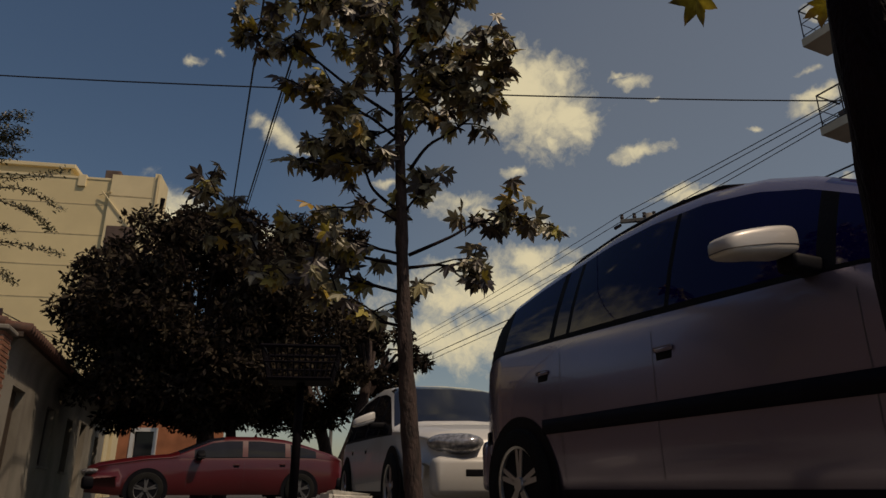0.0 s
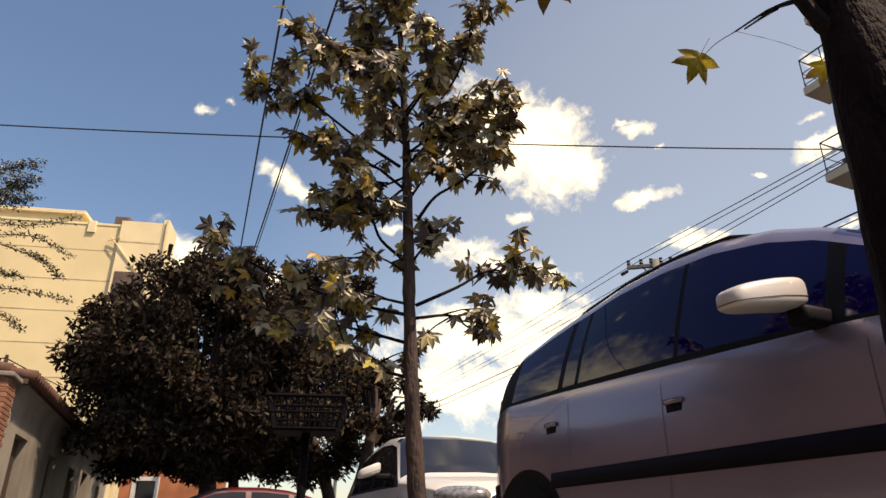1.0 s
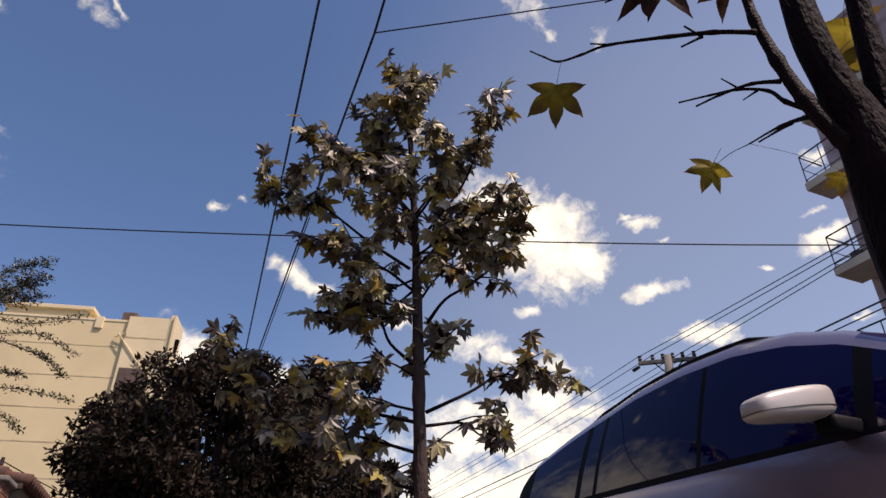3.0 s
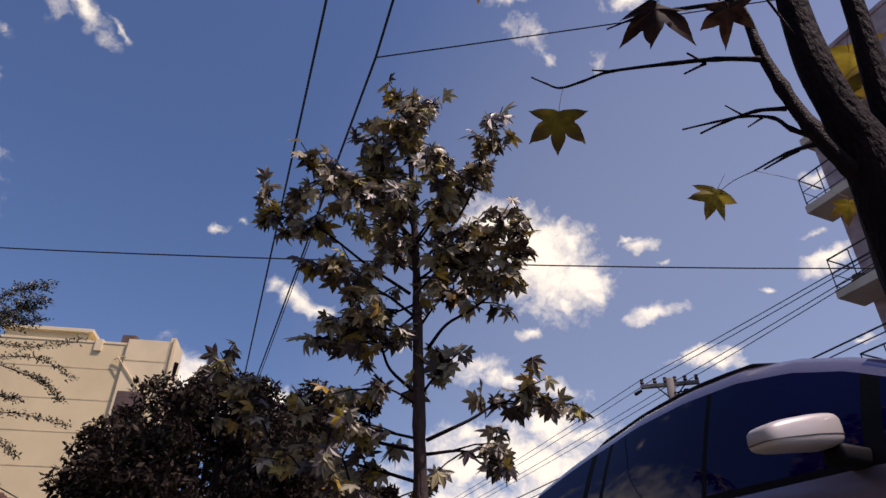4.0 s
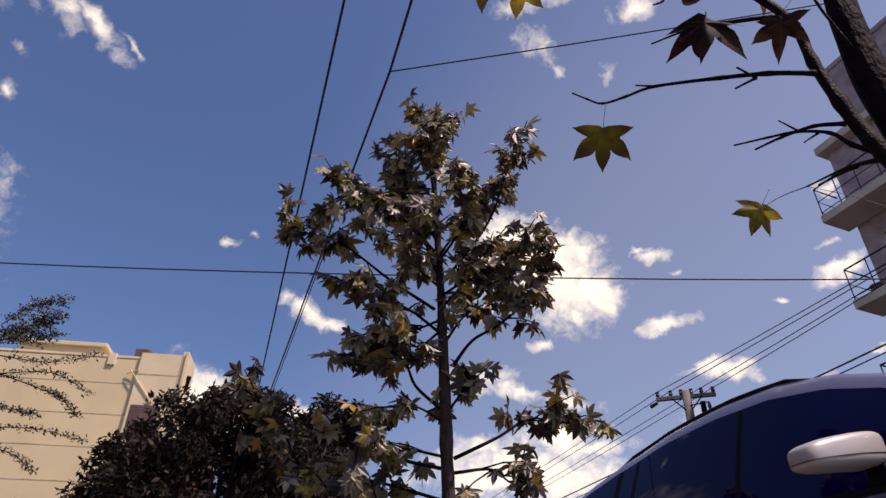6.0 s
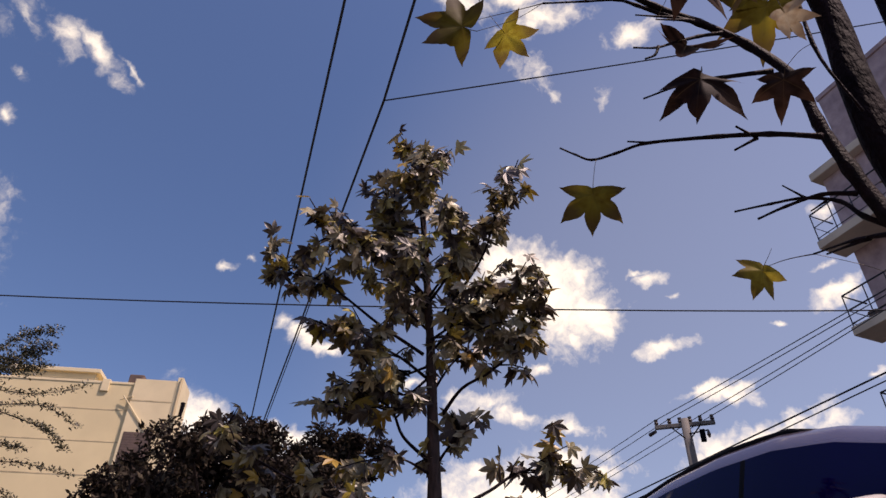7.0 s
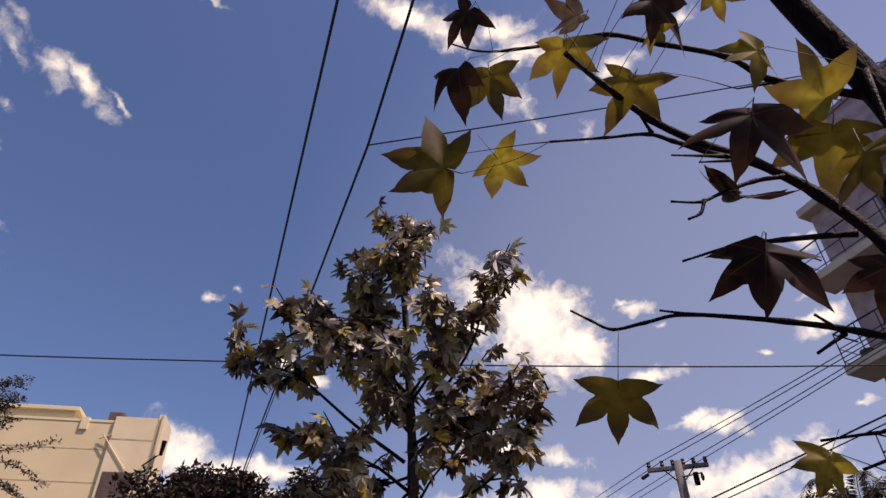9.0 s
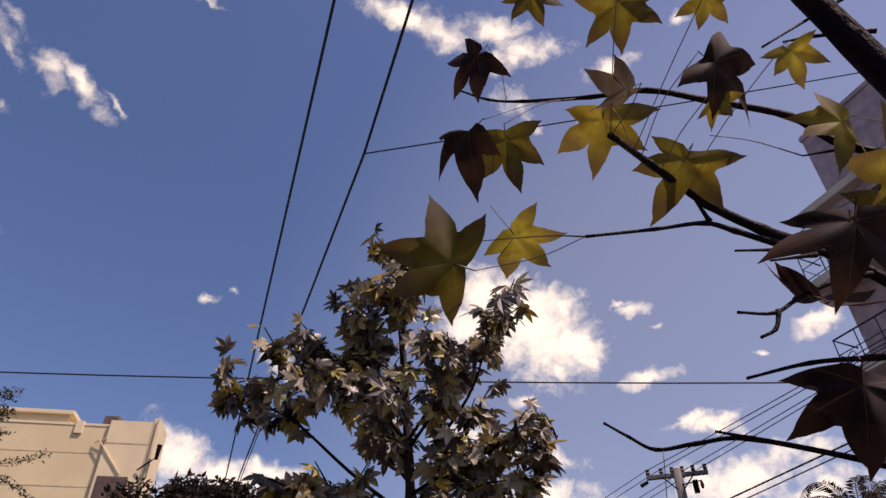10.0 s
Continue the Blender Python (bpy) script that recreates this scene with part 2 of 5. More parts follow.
M = {
    "road": material("asphalt", (0.055, 0.055, 0.055), 0.9, tone=(0.035, 0.035, 0.036), scale=1.5, bump=0.6, bump_scale=120),
    "paving": material("paving_concrete", (0.14, 0.133, 0.12), 0.85, scale=2.5, bump=0.4),
    "stalk": material("leaf_stalk", (0.12, 0.09, 0.05), 0.6, scale=40),
    "kerb": material("kerb_stone", (0.3, 0.29, 0.27), 0.85, scale=4, bump=0.5),
    "bark": material("bark", (0.06, 0.036, 0.032), 0.9, tone=(0.02, 0.013, 0.012), scale=30, bump=1.0, bump_scale=90, stretch=(1, 1, 0.35)),
    # near-black base puts the crown's shade on the close trunk into its colour
    "near_bark": material("shade_darkened_bark", (0.014, 0.008, 0.011), 0.75, tone=(0.005, 0.003, 0.005), scale=22, bump=1.0, bump_scale=110, stretch=(1, 1, 0.4), spec=0.06),
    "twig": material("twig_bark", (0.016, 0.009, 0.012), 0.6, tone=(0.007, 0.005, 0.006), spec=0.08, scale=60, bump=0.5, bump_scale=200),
    "silver": material("silver_paint", (0.235, 0.205, 0.28), 0.26, 0.62, scale=1.2, coat=0.6, spread=0.06),
    # lighter copy of the silver for the mirrors, sunlight put into its colour
    "sunlit_silver": material("sunlit_silver_paint", (0.5, 0.47, 0.44), 0.42, 0.2, scale=3, coat=0.25, spread=0.06),
    "white": material("white_paint", (0.54, 0.53, 0.51), 0.3, scale=1.5, coat=0.6, spread=0.05),
    # red taken deeper to carry the shade that falls on the hatchback
    "red": material("shade_deepened_red_paint", (0.075, 0.004, 0.007), 0.35, scale=1.5, coat=0.5, spread=0.2),
    "black": material("black_plastic", (0.006, 0.006, 0.009), 0.6, scale=5, bump=0.1, spec=0.1),
    "strip": material("rubbing_strip", (0.006, 0.005, 0.012), 0.6, scale=5, spec=0.1),
    "gap": material("shut_line", (0.07, 0.065, 0.07), 0.7, scale=5),
    "steel_rim": material("grey_steel_rim", (0.12, 0.12, 0.125), 0.5, 0.5, scale=6),
    "rubber": material("tyre_rubber", (0.012, 0.012, 0.012), 0.9, scale=8, bump=0.3, spec=0.15),
    "alloy": material("wheel_alloy", (0.55, 0.55, 0.56), 0.35, 0.85, scale=5, spread=0.15),
    "tint": material("tinted_glass", (0.003, 0.001, 0.05), 0.03, scale=1, spread=0.1, spec=0.22),
    "lamp": material("lamp_lens", (0.42, 0.42, 0.44), 0.12, 0.5, scale=30, spread=0.6),
    "tail": material("tail_lens", (0.35, 0.02, 0.015), 0.15, scale=10),
    "cream": material("cream_render", (0.70, 0.58, 0.34), 0.9, tone=(0.62, 0.51, 0.30), scale=0.25, bump=0.3, bump_scale=8),
    "cream_light": material("pale_cream_render", (0.74, 0.62, 0.39), 0.9, scale=0.4, spread=0.12, bump=0.3, bump_scale=8),
    "groove": material("render_joint", (0.58, 0.47, 0.29), 0.9, scale=1),
    "brown": material("brown_shutter", (0.13, 0.085, 0.07), 0.7, scale=1.5),
    "plaster": material("grey_plaster", (0.25, 0.23, 0.20), 0.9, tone=(0.15, 0.135, 0.115), scale=0.9, bump=0.5, bump_scale=20),
    "roof_tile": material("clay_roof_tile", (0.14, 0.055, 0.035), 0.85, tone=(0.06, 0.035, 0.03), scale=4, bump=0.6),
    "brick": material("red_brick", (0.30, 0.13, 0.075), 0.9, tone=(0.2, 0.08, 0.05), scale=5, bump=0.5),
    "mortar": material("mortar", (0.36, 0.33, 0.28), 0.95, scale=8, bump=0.4),
    "orange": material("terracotta_paint", (0.42, 0.15, 0.07), 0.9, scale=1),
    "dark_glass": material("dark_pane", (0.012, 0.013, 0.02), 0.08, scale=2, spec=0.35),
    "dark_wood": material("dark_wood", (0.055, 0.035, 0.025), 0.6, scale=8, bump=0.3, stretch=(1, 1, 0.2)),
    "flats": material("mauve_render", (0.46, 0.35, 0.36), 0.9, tone=(0.30, 0.22, 0.235), scale=2.2, bump=0.8, bump_scale=12),
    "slab": material("painted_slab", (0.62, 0.53, 0.42), 0.85, tone=(0.5, 0.42, 0.33), scale=1.2, bump=0.3, bump_scale=20),
    "rail": material("rail_paint", (0.035, 0.035, 0.045), 0.5, 0.3, scale=10),
    "steel": material("dark_steel", (0.005, 0.004, 0.007), 0.75, 0.0, scale=10, bump=0.2, spec=0.06),
    "cable": material("cable_sheath", (0.012, 0.012, 0.018), 0.7, scale=4),
    "concrete": material("pole_concrete", (0.17, 0.16, 0.15), 0.9, scale=2, bump=0.4),
    "insulator": material("brown_insulator", (0.05, 0.03, 0.025), 0.25, scale=10),
    "pale_stone": material("pale_stone", (0.62, 0.6, 0.55), 0.9, scale=9, bump=0.6),
}
# besides leaf greens and browns, pale stops paint sunlit highlights, darkest ones self-shade
LIT_AND_SHADED_GREENS = [(0.0, (0.035, 0.026, 0.03)), (0.3, (0.09, 0.075, 0.06)), (0.55, (0.24, 0.22, 0.12)), (0.78, (0.44, 0.41, 0.31)), (0.9, (0.36, 0.31, 0.06)), (1.0, (0.38, 0.24, 0.04))]
LEAF = leaf_material("sweetgum_leaf", LIT_AND_SHADED_GREENS, "object", 0.2, 0.42, spec=0.6)
LEAF_JOINED = leaf_material("sweetgum_leaf_mass", LIT_AND_SHADED_GREENS, "island", 0.2, 0.42, spec=0.6)
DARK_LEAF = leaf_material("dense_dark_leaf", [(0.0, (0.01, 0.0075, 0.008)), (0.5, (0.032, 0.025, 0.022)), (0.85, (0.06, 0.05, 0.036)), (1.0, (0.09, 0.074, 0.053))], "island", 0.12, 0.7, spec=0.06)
FINE_LEAF = leaf_material("feathery_leaf", [(0.0, (0.025, 0.028, 0.015)), (1.0, (0.07, 0.068, 0.03))], "island", 0.3)
NEAR_LEAF = [
    leaf_material("olive_yellow_leaf", [(0.0, (0.12, 0.097, 0.014)), (0.6, (0.20, 0.16, 0.021)), (1.0, (0.30, 0.235, 0.03))], "object", 0.55, 0.6, veins=True, spec=0.2),
    leaf_material("withered_purple_leaf", [(0.0, (0.018, 0.01, 0.012)), (1.0, (0.036, 0.022, 0.014))], "object", 0.22, 0.7, veins=True, spec=0.12),
    leaf_material("curled_pale_leaf", [(0.0, (0.15, 0.12, 0.08)), (1.0, (0.42, 0.36, 0.26))], "object", 0.3, 0.5, veins=True),
    leaf_material("yellow_leaf", [(0.0, (0.25, 0.21, 0.025)), (1.0, (0.32, 0.26, 0.035))], "object", 0.6, 0.6, veins=True, spec=0.2)]


# ---- building helpers
def mesh_of(name, bm, mat, smooth=False):
    me = bpy.data.meshes.new(name)
    bmesh.ops.recalc_face_normals(bm, faces=bm.faces)
    for f in bm.faces:
        f.smooth = smooth
    bm.to_mesh(me)
    bm.free()
    me.materials.append(mat)
    return me


def part(name, bm, mat, parent, label="", smooth=False):
    ob = new(name, mesh_of(name, bm, mat, smooth))
    ob.parent = parent
    return tagged(ob, label)


def thing(name, m, label, category, group="", kind=""):
    ob = new(name)
    ob.matrix_world = m
    return tagged(ob, label, category, group, kind)


def add_box(bm, lo, hi, bevel=0.0):
    vs = bmesh.ops.create_cube(bm, size=1)["verts"]
    for v in vs:
        v.co = Vector([lo[i] + (v.co[i] + 0.5) * (hi[i] - lo[i]) for i in range(3)])
    if bevel:
        es = list({e for v in vs for e in v.link_edges})
        bmesh.ops.bevel(bm, geom=es, offset=bevel, segments=2, profile=0.5, affect="EDGES")
    return bm


def box(lo, hi, bevel=0.0):
    return add_box(bmesh.new(), lo, hi, bevel)


def add_tube(bm, pts, radii, sides=8, wobble=0.0):
    """A round bar along pts, with a radius at each; capped."""
    pts = [Vector(p) for p in pts]
    rings, ref = [], Vector((0.31, 0.2, 0.93))
    for i, p in enumerate(pts):
        d = (pts[min(i + 1, len(pts) - 1)] - pts[max(i - 1, 0)]).normalized()
        if abs(d.dot(ref)) > 0.95:
            ref = Vector((0.95, 0.1, 0.2))
        u = d.cross(ref).normalized()
        v = d.cross(u)
        ring = []
        for k in range(sides):
            a = 2 * math.pi * k / sides
            r = radii[i] * (1 + wobble * noise.noise(p * 9 + Vector((k * 3.1, 0, 0))))
            ring.append(bm.verts.new(p + (u * math.cos(a) + v * math.sin(a)) * r))
        rings.append(ring)
    for a, b in zip(rings, rings[1:]):
        for k in range(sides):
            bm.faces.new((a[k], a[(k + 1) % sides], b[(k + 1) % sides], b[k]))
    bm.faces.new(rings[0][::-1])
    bm.faces.new(rings[-1])
    return bm


def pierced(ys, zs, holes, thick, x=0.0):
    """A wall in the y-z plane from x - thick to x, cut at ys and zs, with holes (y0, y1, z0, z1) through it."""
    bm, made = bmesh.new(), {}

    def vert(*k):
        if k not in made:
            made[k] = bm.verts.new((x - thick * k[0], ys[k[1]], zs[k[2]]))
        return made[k]

    def solid(i, j):
        if not (0 <= i < len(ys) - 1 and 0 <= j < len(zs) - 1):
            return False
        y, z = (ys[i] + ys[i + 1]) / 2, (zs[j] + zs[j + 1]) / 2
        return not any(h[0] < y < h[1] and h[2] < z < h[3] for h in holes)
    for i in range(len(ys) - 1):
        for j in range(len(zs) - 1):
            if not solid(i, j):
                continue
            for s in (0, 1):
                bm.faces.new([vert(s, i, j), vert(s, i + 1, j), vert(s, i + 1, j + 1), vert(s, i, j + 1)])
            for di, dj, p, q in ((-1, 0, (i, j), (i, j + 1)), (1, 0, (i + 1, j), (i + 1, j + 1)), (0, -1, (i, j), (i + 1, j)), (0, 1, (i, j + 1), (i + 1, j + 1))):
                if not solid(i + di, j + dj):
                    bm.faces.new([vert(0, *p), vert(0, *q), vert(1, *q), vert(1, *p)])
    return bm


def smooth_line(pts, steps=4):
    """Points along a smooth curve through pts."""
    pts = [Vector(p) for p in pts]
    full = [2 * pts[0] - pts[1]] + pts + [2 * pts[-1] - pts[-2]]
    res = []
    for i in range(1, len(full) - 2):
        a, b, c, d = full[i - 1:i + 3]
        for k in range(steps):
            t = k / steps
            res.append(0.5 * (2 * b + (c - a) * t + (2 * a - 5 * b + 4 * c - d) * t * t + (3 * b - a - 3 * c + d) * t ** 3))
    return res + [pts[-1]]


def lerp(table, y):
    """Value at y in rows of (y, value), smoothed."""
    if y <= table[0][0]:
        return table[0][1]
    for (a, u), (b, v) in zip(table, table[1:]):
        if y <= b:
            return u + (v - u) * (y - a) / (b - a)
    return table[-1][1]


# ---- ground, road, pavement
SLOPE = -0.473          # the street runs this far in x for each metre in y
STREET = math.degrees(math.atan2(0.427, 0.904))
bm = bmesh.new()
bmesh.ops.create_grid(bm, x_segments=40, y_segments=40, size=900)
ground = tagged(new("road", mesh_of("road", bm, M["road"])), "dark grey asphalt road reaching the horizon", "road", kind="structure")
pavement = thing("pavement", pose(1.92, 0, 0, 0, 0, STREET), "grey concrete pavement with a stone kerb", "pavement", kind="structure")
part("slab", box((-6.6, -7, -0.05), (0, 10.6, 0.135)), M["mortar"], pavement)
kerb_me = mesh_of("kerb", box((0.004, 0.006, -0.05), (0.15, 0.994, 0.15), 0.012), M["kerb"])
for i in range(-7, 10):
    k = new("kerb_stone", kerb_me)
    k.parent, k.location = pavement, (0, i, 0)
tile_me = mesh_of("tile", box((0.004, 0.004, 0.13), (0.596, 0.596, 0.15), 0.004), M["paving"])
for i in range(11):
    for j in range(-7, 17):
        k = new("paving_tile", tile_me)
        k.parent, k.location = pavement, (-6.6 + i * 0.6, j * 0.6 + 0.2, noise.noise((i * 1.7, j * 2.3, 0)) * 0.003)


# ---- cars
def shell(q, length, s):
    """Point of a mirror housing from a point of the unit block."""
    fat = 1.08 - 0.3 * (q[0] * 0.5 + 0.5)
    return Vector((q[0] * length * s, q[1] * 0.07 - abs(q[0]) * 0.02, q[2] * 0.06 * fat - 0.04 * q[0]))


def car(spec, m, label, category="car"):
    """A car from its side profile. Local y runs from the tail (0) to the nose, x to its right."""
    L, W = spec["length"], spec["width"] / 2
    belt, roofline, paint = spec["belt"], spec["roof"], spec["paint"]
    root = thing(spec["name"], m, label, category)

    def section(y):
        e = 1.0
        for d, r in ((y, spec.get("tail_round", 0.45)), (L - y, spec.get("nose_round", 0.75))):
            if d < r:
                e = min(e, 1 - spec.get("corner", 0.26) * (1 - d / r) ** 2)
        w = W * e
        zb = lerp(belt, y)
        zr = max(lerp(roofline, y), zb + 0.012)
        up = min(1.0, (zr - zb) / 0.5)
        rw = w * (0.985 - 0.235 * up)
        low = lerp(spec["low"], y)
        side = [(w * 0.93, low), (w * 0.985, low + 0.10), (w, low + 0.30), (w * 0.998, zb - 0.22), (w * 0.985, zb - 0.05), (w * 0.965, zb)]
        glass = [(w * 0.965 + (rw - w * 0.965) * k ** 1.25, zb + (zr - zb) * k) for k in (0.06, 0.36, 0.66, 0.93)]
        roof = [(rw * 0.975, zr + 0.012), (rw * 0.9, zr + 0.045), (rw * 0.6, zr + 0.075), (0, zr + 0.09)]
        return side, glass, roof

    ys = sorted(set([round(L * i / 56, 3) for i in range(57)] + [a for w in spec["windows"] for a in w[:2]] + list(spec["screen"])))
    secs = [section(y) for y in ys]

    def point(i, j, s):
        x, z = (secs[i][0] + secs[i][1] + secs[i][2])[j]
        return Vector((x * s, ys[i], z))
    count = 14
    cells = {}
    for i in range(len(ys) - 1):
        mid = (ys[i] + ys[i + 1]) / 2
        tall = lerp(roofline, mid) - lerp(belt, mid)
        for j in range(count - 1):
            kind = "body"
            if 6 <= j < 9 and tall > 0.06:
                kind = "pillar_%d" % sum(b <= mid for _, b, _ in spec["windows"])
                for a, b, nm in spec["windows"]:
                    if a <= mid <= b:
                        kind = nm
            elif j in (5, 9) and tall > 0.06:
                kind = "trim" if j == 5 else "body"
            elif j >= 10 and spec["screen"][0] <= mid <= spec["screen"][1]:
                kind = "windscreen"
            cells.setdefault(kind, []).append((i, j))
    skins = {"body": (paint, "", True), "pillar": (M[spec.get("pillar", "black")], "black window pillars", True),
             "trim": (M["black"], "black window seal", True), "windscreen": (M[spec.get("glass", "tint")], "dark reflecting windscreen", True),
             "pale_pillar": (paint, "", True)}
    for kind, cs in cells.items():
        for s in ((1, -1) if kind not in ("body", "windscreen") else (0,)):
            bm = bmesh.new()
            made = {}

            def vert(i, j, sg):
                if j == count - 1:
                    sg = 1
                if (i, j, sg) not in made:
                    made[i, j, sg] = bm.verts.new(point(i, j, sg))
                return made[i, j, sg]
            for i, j in cs:
                for sg in ((1, -1) if s == 0 else (s,)):
                    bm.faces.new((vert(i, j, sg), vert(i + 1, j, sg), vert(i + 1, j + 1, sg), vert(i, j + 1, sg)))
            if kind == "body":
                for i in (0, len(ys) - 1):
                    ring = [vert(i, j, 1) for j in range(count)] + [vert(i, j, -1) for j in range(count - 2, -1, -1)]
                    bm.faces.new(ring)
            mat, lab, sm = skins.get("pillar" if kind.startswith("pillar") else kind, (M[spec.get("glass", "tint")], "dark tinted window glass", True))
            nm = "pillar" if "pillar" in kind else ("window" if kind.startswith("window") else kind)
            part(nm, bm, mat, root, lab, sm)

    def on_side(y, z, s=1, off=0.0):
        pts = section(y)[0] + section(y)[1]
        for (x0, z0), (x1, z1) in zip(pts, pts[1:]):
            if z0 <= z <= z1:
                return Vector(((x0 + (x1 - x0) * (z - z0) / max(z1 - z0, 1e-5) + off) * s, y, z))
        return Vector(((pts[0][0] + off) * s, y, z))

    def ribbon(name, rows, mat, lab="", depth=0.012, s=1):
        """A raised strip on the side: rows of (y, lower z, upper z)."""
        bm = bmesh.new()
        prev = None
        for y, z0, z1 in rows:
            a, b = on_side(y, z0, s, depth), on_side(y, z1, s, depth)
            a0, b0 = on_side(y, z0 - 0.006, s, -0.01), on_side(y, z1 + 0.006, s, -0.01)
            vs = [bm.verts.new(p) for p in (a0, a, b, b0)]
            if prev:
                for k in range(3):
                    bm.faces.new((prev[k], vs[k], vs[k + 1], prev[k + 1]))
            prev = vs
        return part(name, bm, mat, root, lab, True)

    # wheels with arches
    for s in (1, -1):
        for y in spec["axles"]:
            r = spec["wheel"]
            x = section(y)[0][2][0] * s
            bm = bmesh.new()
            a = [2 * math.pi * k / 40 for k in range(40)]
            for q, depth in ((r + 0.07, 0.003), (r + 0.02, 0.0045)):
                bm.faces.new([bm.verts.new((x + depth * s, y + math.cos(t) * q, max(r + math.sin(t) * q, 0.15))) for t in a])
            part("wheel_arch", bm, M["black"], root, "dark wheel arch")
            wheel = new("wheel")
            wheel.parent, wheel.location = root, (x - 0.045 * s, y, r)
            bm = bmesh.new()
            prof = [(-0.09, r * 0.66), (-0.1, r * 0.9), (-0.075, r), (0.055, r), (0.082, r * 0.93), (0.078, r * 0.68)]
            rings = [[bm.verts.new((p * s, q * math.cos(t), q * math.sin(t))) for t in a] for p, q in prof]
            for u, v in zip(rings, rings[1:]):
                for k in range(40):
                    bm.faces.new((u[k], u[(k + 1) % 40], v[(k + 1) % 40], v[k]))
            part("tyre", bm, M["rubber"], wheel, "black rubber tyre", True)
            bm = bmesh.new()
            prof = [(0.076, r * 0.7), (0.066, r * 0.64), (-0.02, r * 0.6), (-0.025, 0.01)]
            rings = [[bm.verts.new((p * s, q * math.cos(t), q * math.sin(t))) for t in a] for p, q in prof[:3]]
            for u, v in zip(rings, rings[1:]):
                for k in range(40):
                    bm.faces.new((u[k], u[(k + 1) % 40], v[(k + 1) % 40], v[k]))
            for k in range(spec.get("spokes", 5)):
                t = 2 * math.pi * k / spec.get("spokes", 5) + 0.3
                for d in (-0.13, 0.13):
                    c, w2 = Vector((0, math.cos(t + d), math.sin(t + d))), Vector((0, -math.sin(t), math.cos(t)))
                    q = [bm.verts.new(Vector((0.058 * s, 0, 0)) + c * rr * r + w2 * ww * r) for rr, ww in ((0.1, -0.05), (0.66, -0.045), (0.66, 0.045), (0.1, 0.05))]
                    b = [bm.verts.new(v.co - Vector((0.03 * s, 0, 0))) for v in q]
                    bm.faces.new(q)
                    for e in range(4):
                        bm.faces.new((q[e], q[(e + 1) % 4], b[(e + 1) % 4], b[e]))
            bmesh.ops.create_cone(bm, cap_ends=True, segments=20, radius1=r * 0.17, radius2=r * 0.13, depth=0.06,
                                  matrix=pose(0.04 * s, 0, 0, 0, 90 * s, 0))
            part("rim", bm, M[spec.get("rim", "alloy")], wheel, "metal wheel rim")
    for y, gs in [(y, gs) for y in spec["gaps"] for gs in (1, -1)]:
        zt = lerp(belt, y)
        bm = bmesh.new()
        prev = None
        for k in range(9):
            z = lerp(spec["low"], y) + 0.12 + (zt - lerp(spec["low"], y) - 0.12) * k / 8
            vs = [bm.verts.new(on_side(y + d + 0.05 * math.sin(k / 8 * 3.1) * spec.get("bow", 0.15), z, gs, 0.0025)) for d in (-0.0013, 0.0013)]
            if prev:
                bm.faces.new((*prev, vs[1], vs[0]))
            prev = vs
        part("door_gap", bm, M["gap"], root, "dark gap between the doors")
    for y, z, gs in [(y, z, gs) for y, z in spec["handles"] for gs in (1, -1)]:
        p = on_side(y, z, 1)
        for nm, x0, x1, hw, z0, z1, mt, lab in (("handle_recess", -0.02, 0.003, 0.055, -0.034, 0.012, M["black"], "dark handle recess"), ("handle", 0.002, 0.009, 0.062, 0.008, 0.034, paint, "")):
            bm = box((p.x + x0, y - hw, z + z0), (p.x + x1, y + hw, z + z1), 0.009)
            bmesh.ops.scale(bm, vec=(gs, 1, 1), verts=bm.verts)
            part(nm, bm, mt, root, lab, True)
    if "strip" in spec:
        z0, z1, y0, y1 = spec["strip"]
        ribbon("rubbing_strip", [(0.03 + 0.2 * k / 4, z0 - 0.02, z1 - 0.02) for k in range(5)], M["strip"], "short black strip on the rear corner")
        ribbon("rubbing_strip", [(y0 + (y1 - y0) * k / 16, z0, z1) for k in range(17)], M["strip"], "wide black rubbing strip")
    low0, low1 = spec["axles"][0] + 0.42, spec["axles"][1] - 0.42
    ribbon("sill", [(low0 + (low1 - low0) * k / 8, lerp(spec["low"], 2) + 0.01, lerp(spec["low"], 2) + 0.075) for k in range(9)], M["black"], "black door sill")
    # mirrors
    my, mz, mlen = spec["mirror"]
    for s in (1, -1):
        p = on_side(my, lerp(belt, my) - 0.01, s)
        bm = bmesh.new()
        bmesh.ops.create_uvsphere(bm, u_segments=24, v_segments=14, radius=1)
        for v in bm.verts:
            c = v.co
            q = [math.copysign(abs(c[k]) ** 0.5, c[k]) for k in range(3)]
            v.co = shell(q, mlen, s)
        hub = Vector((p.x + (mlen + 0.06) * s, my, mz))
        bmesh.ops.translate(bm, verts=bm.verts, vec=hub)
        mir = part("mirror_housing", bm, M[spec.get("mirror_paint")] if spec.get("mirror_paint") else paint, root, "", True)
        ring = []
        for k in range(41):
            c = (math.cos(k * math.pi / 20), math.sin(k * math.pi / 20))
            ring.append(hub + shell([math.copysign(abs(v) ** 0.5, v) for v in c] + [-0.36], mlen, s))
        part("seam", add_tube(bmesh.new(), ring, [0.0022] * 41, 6), M["gap"], mir, "thin dark seam")
        part("mirror_base", box((min(p.x - 0.05 * s, p.x + 0.13 * s), my - 0.045, mz - 0.09), (max(p.x - 0.05 * s, p.x + 0.13 * s), my + 0.05, mz - 0.02), 0.02), M["black"], root, "black mirror underside", True)
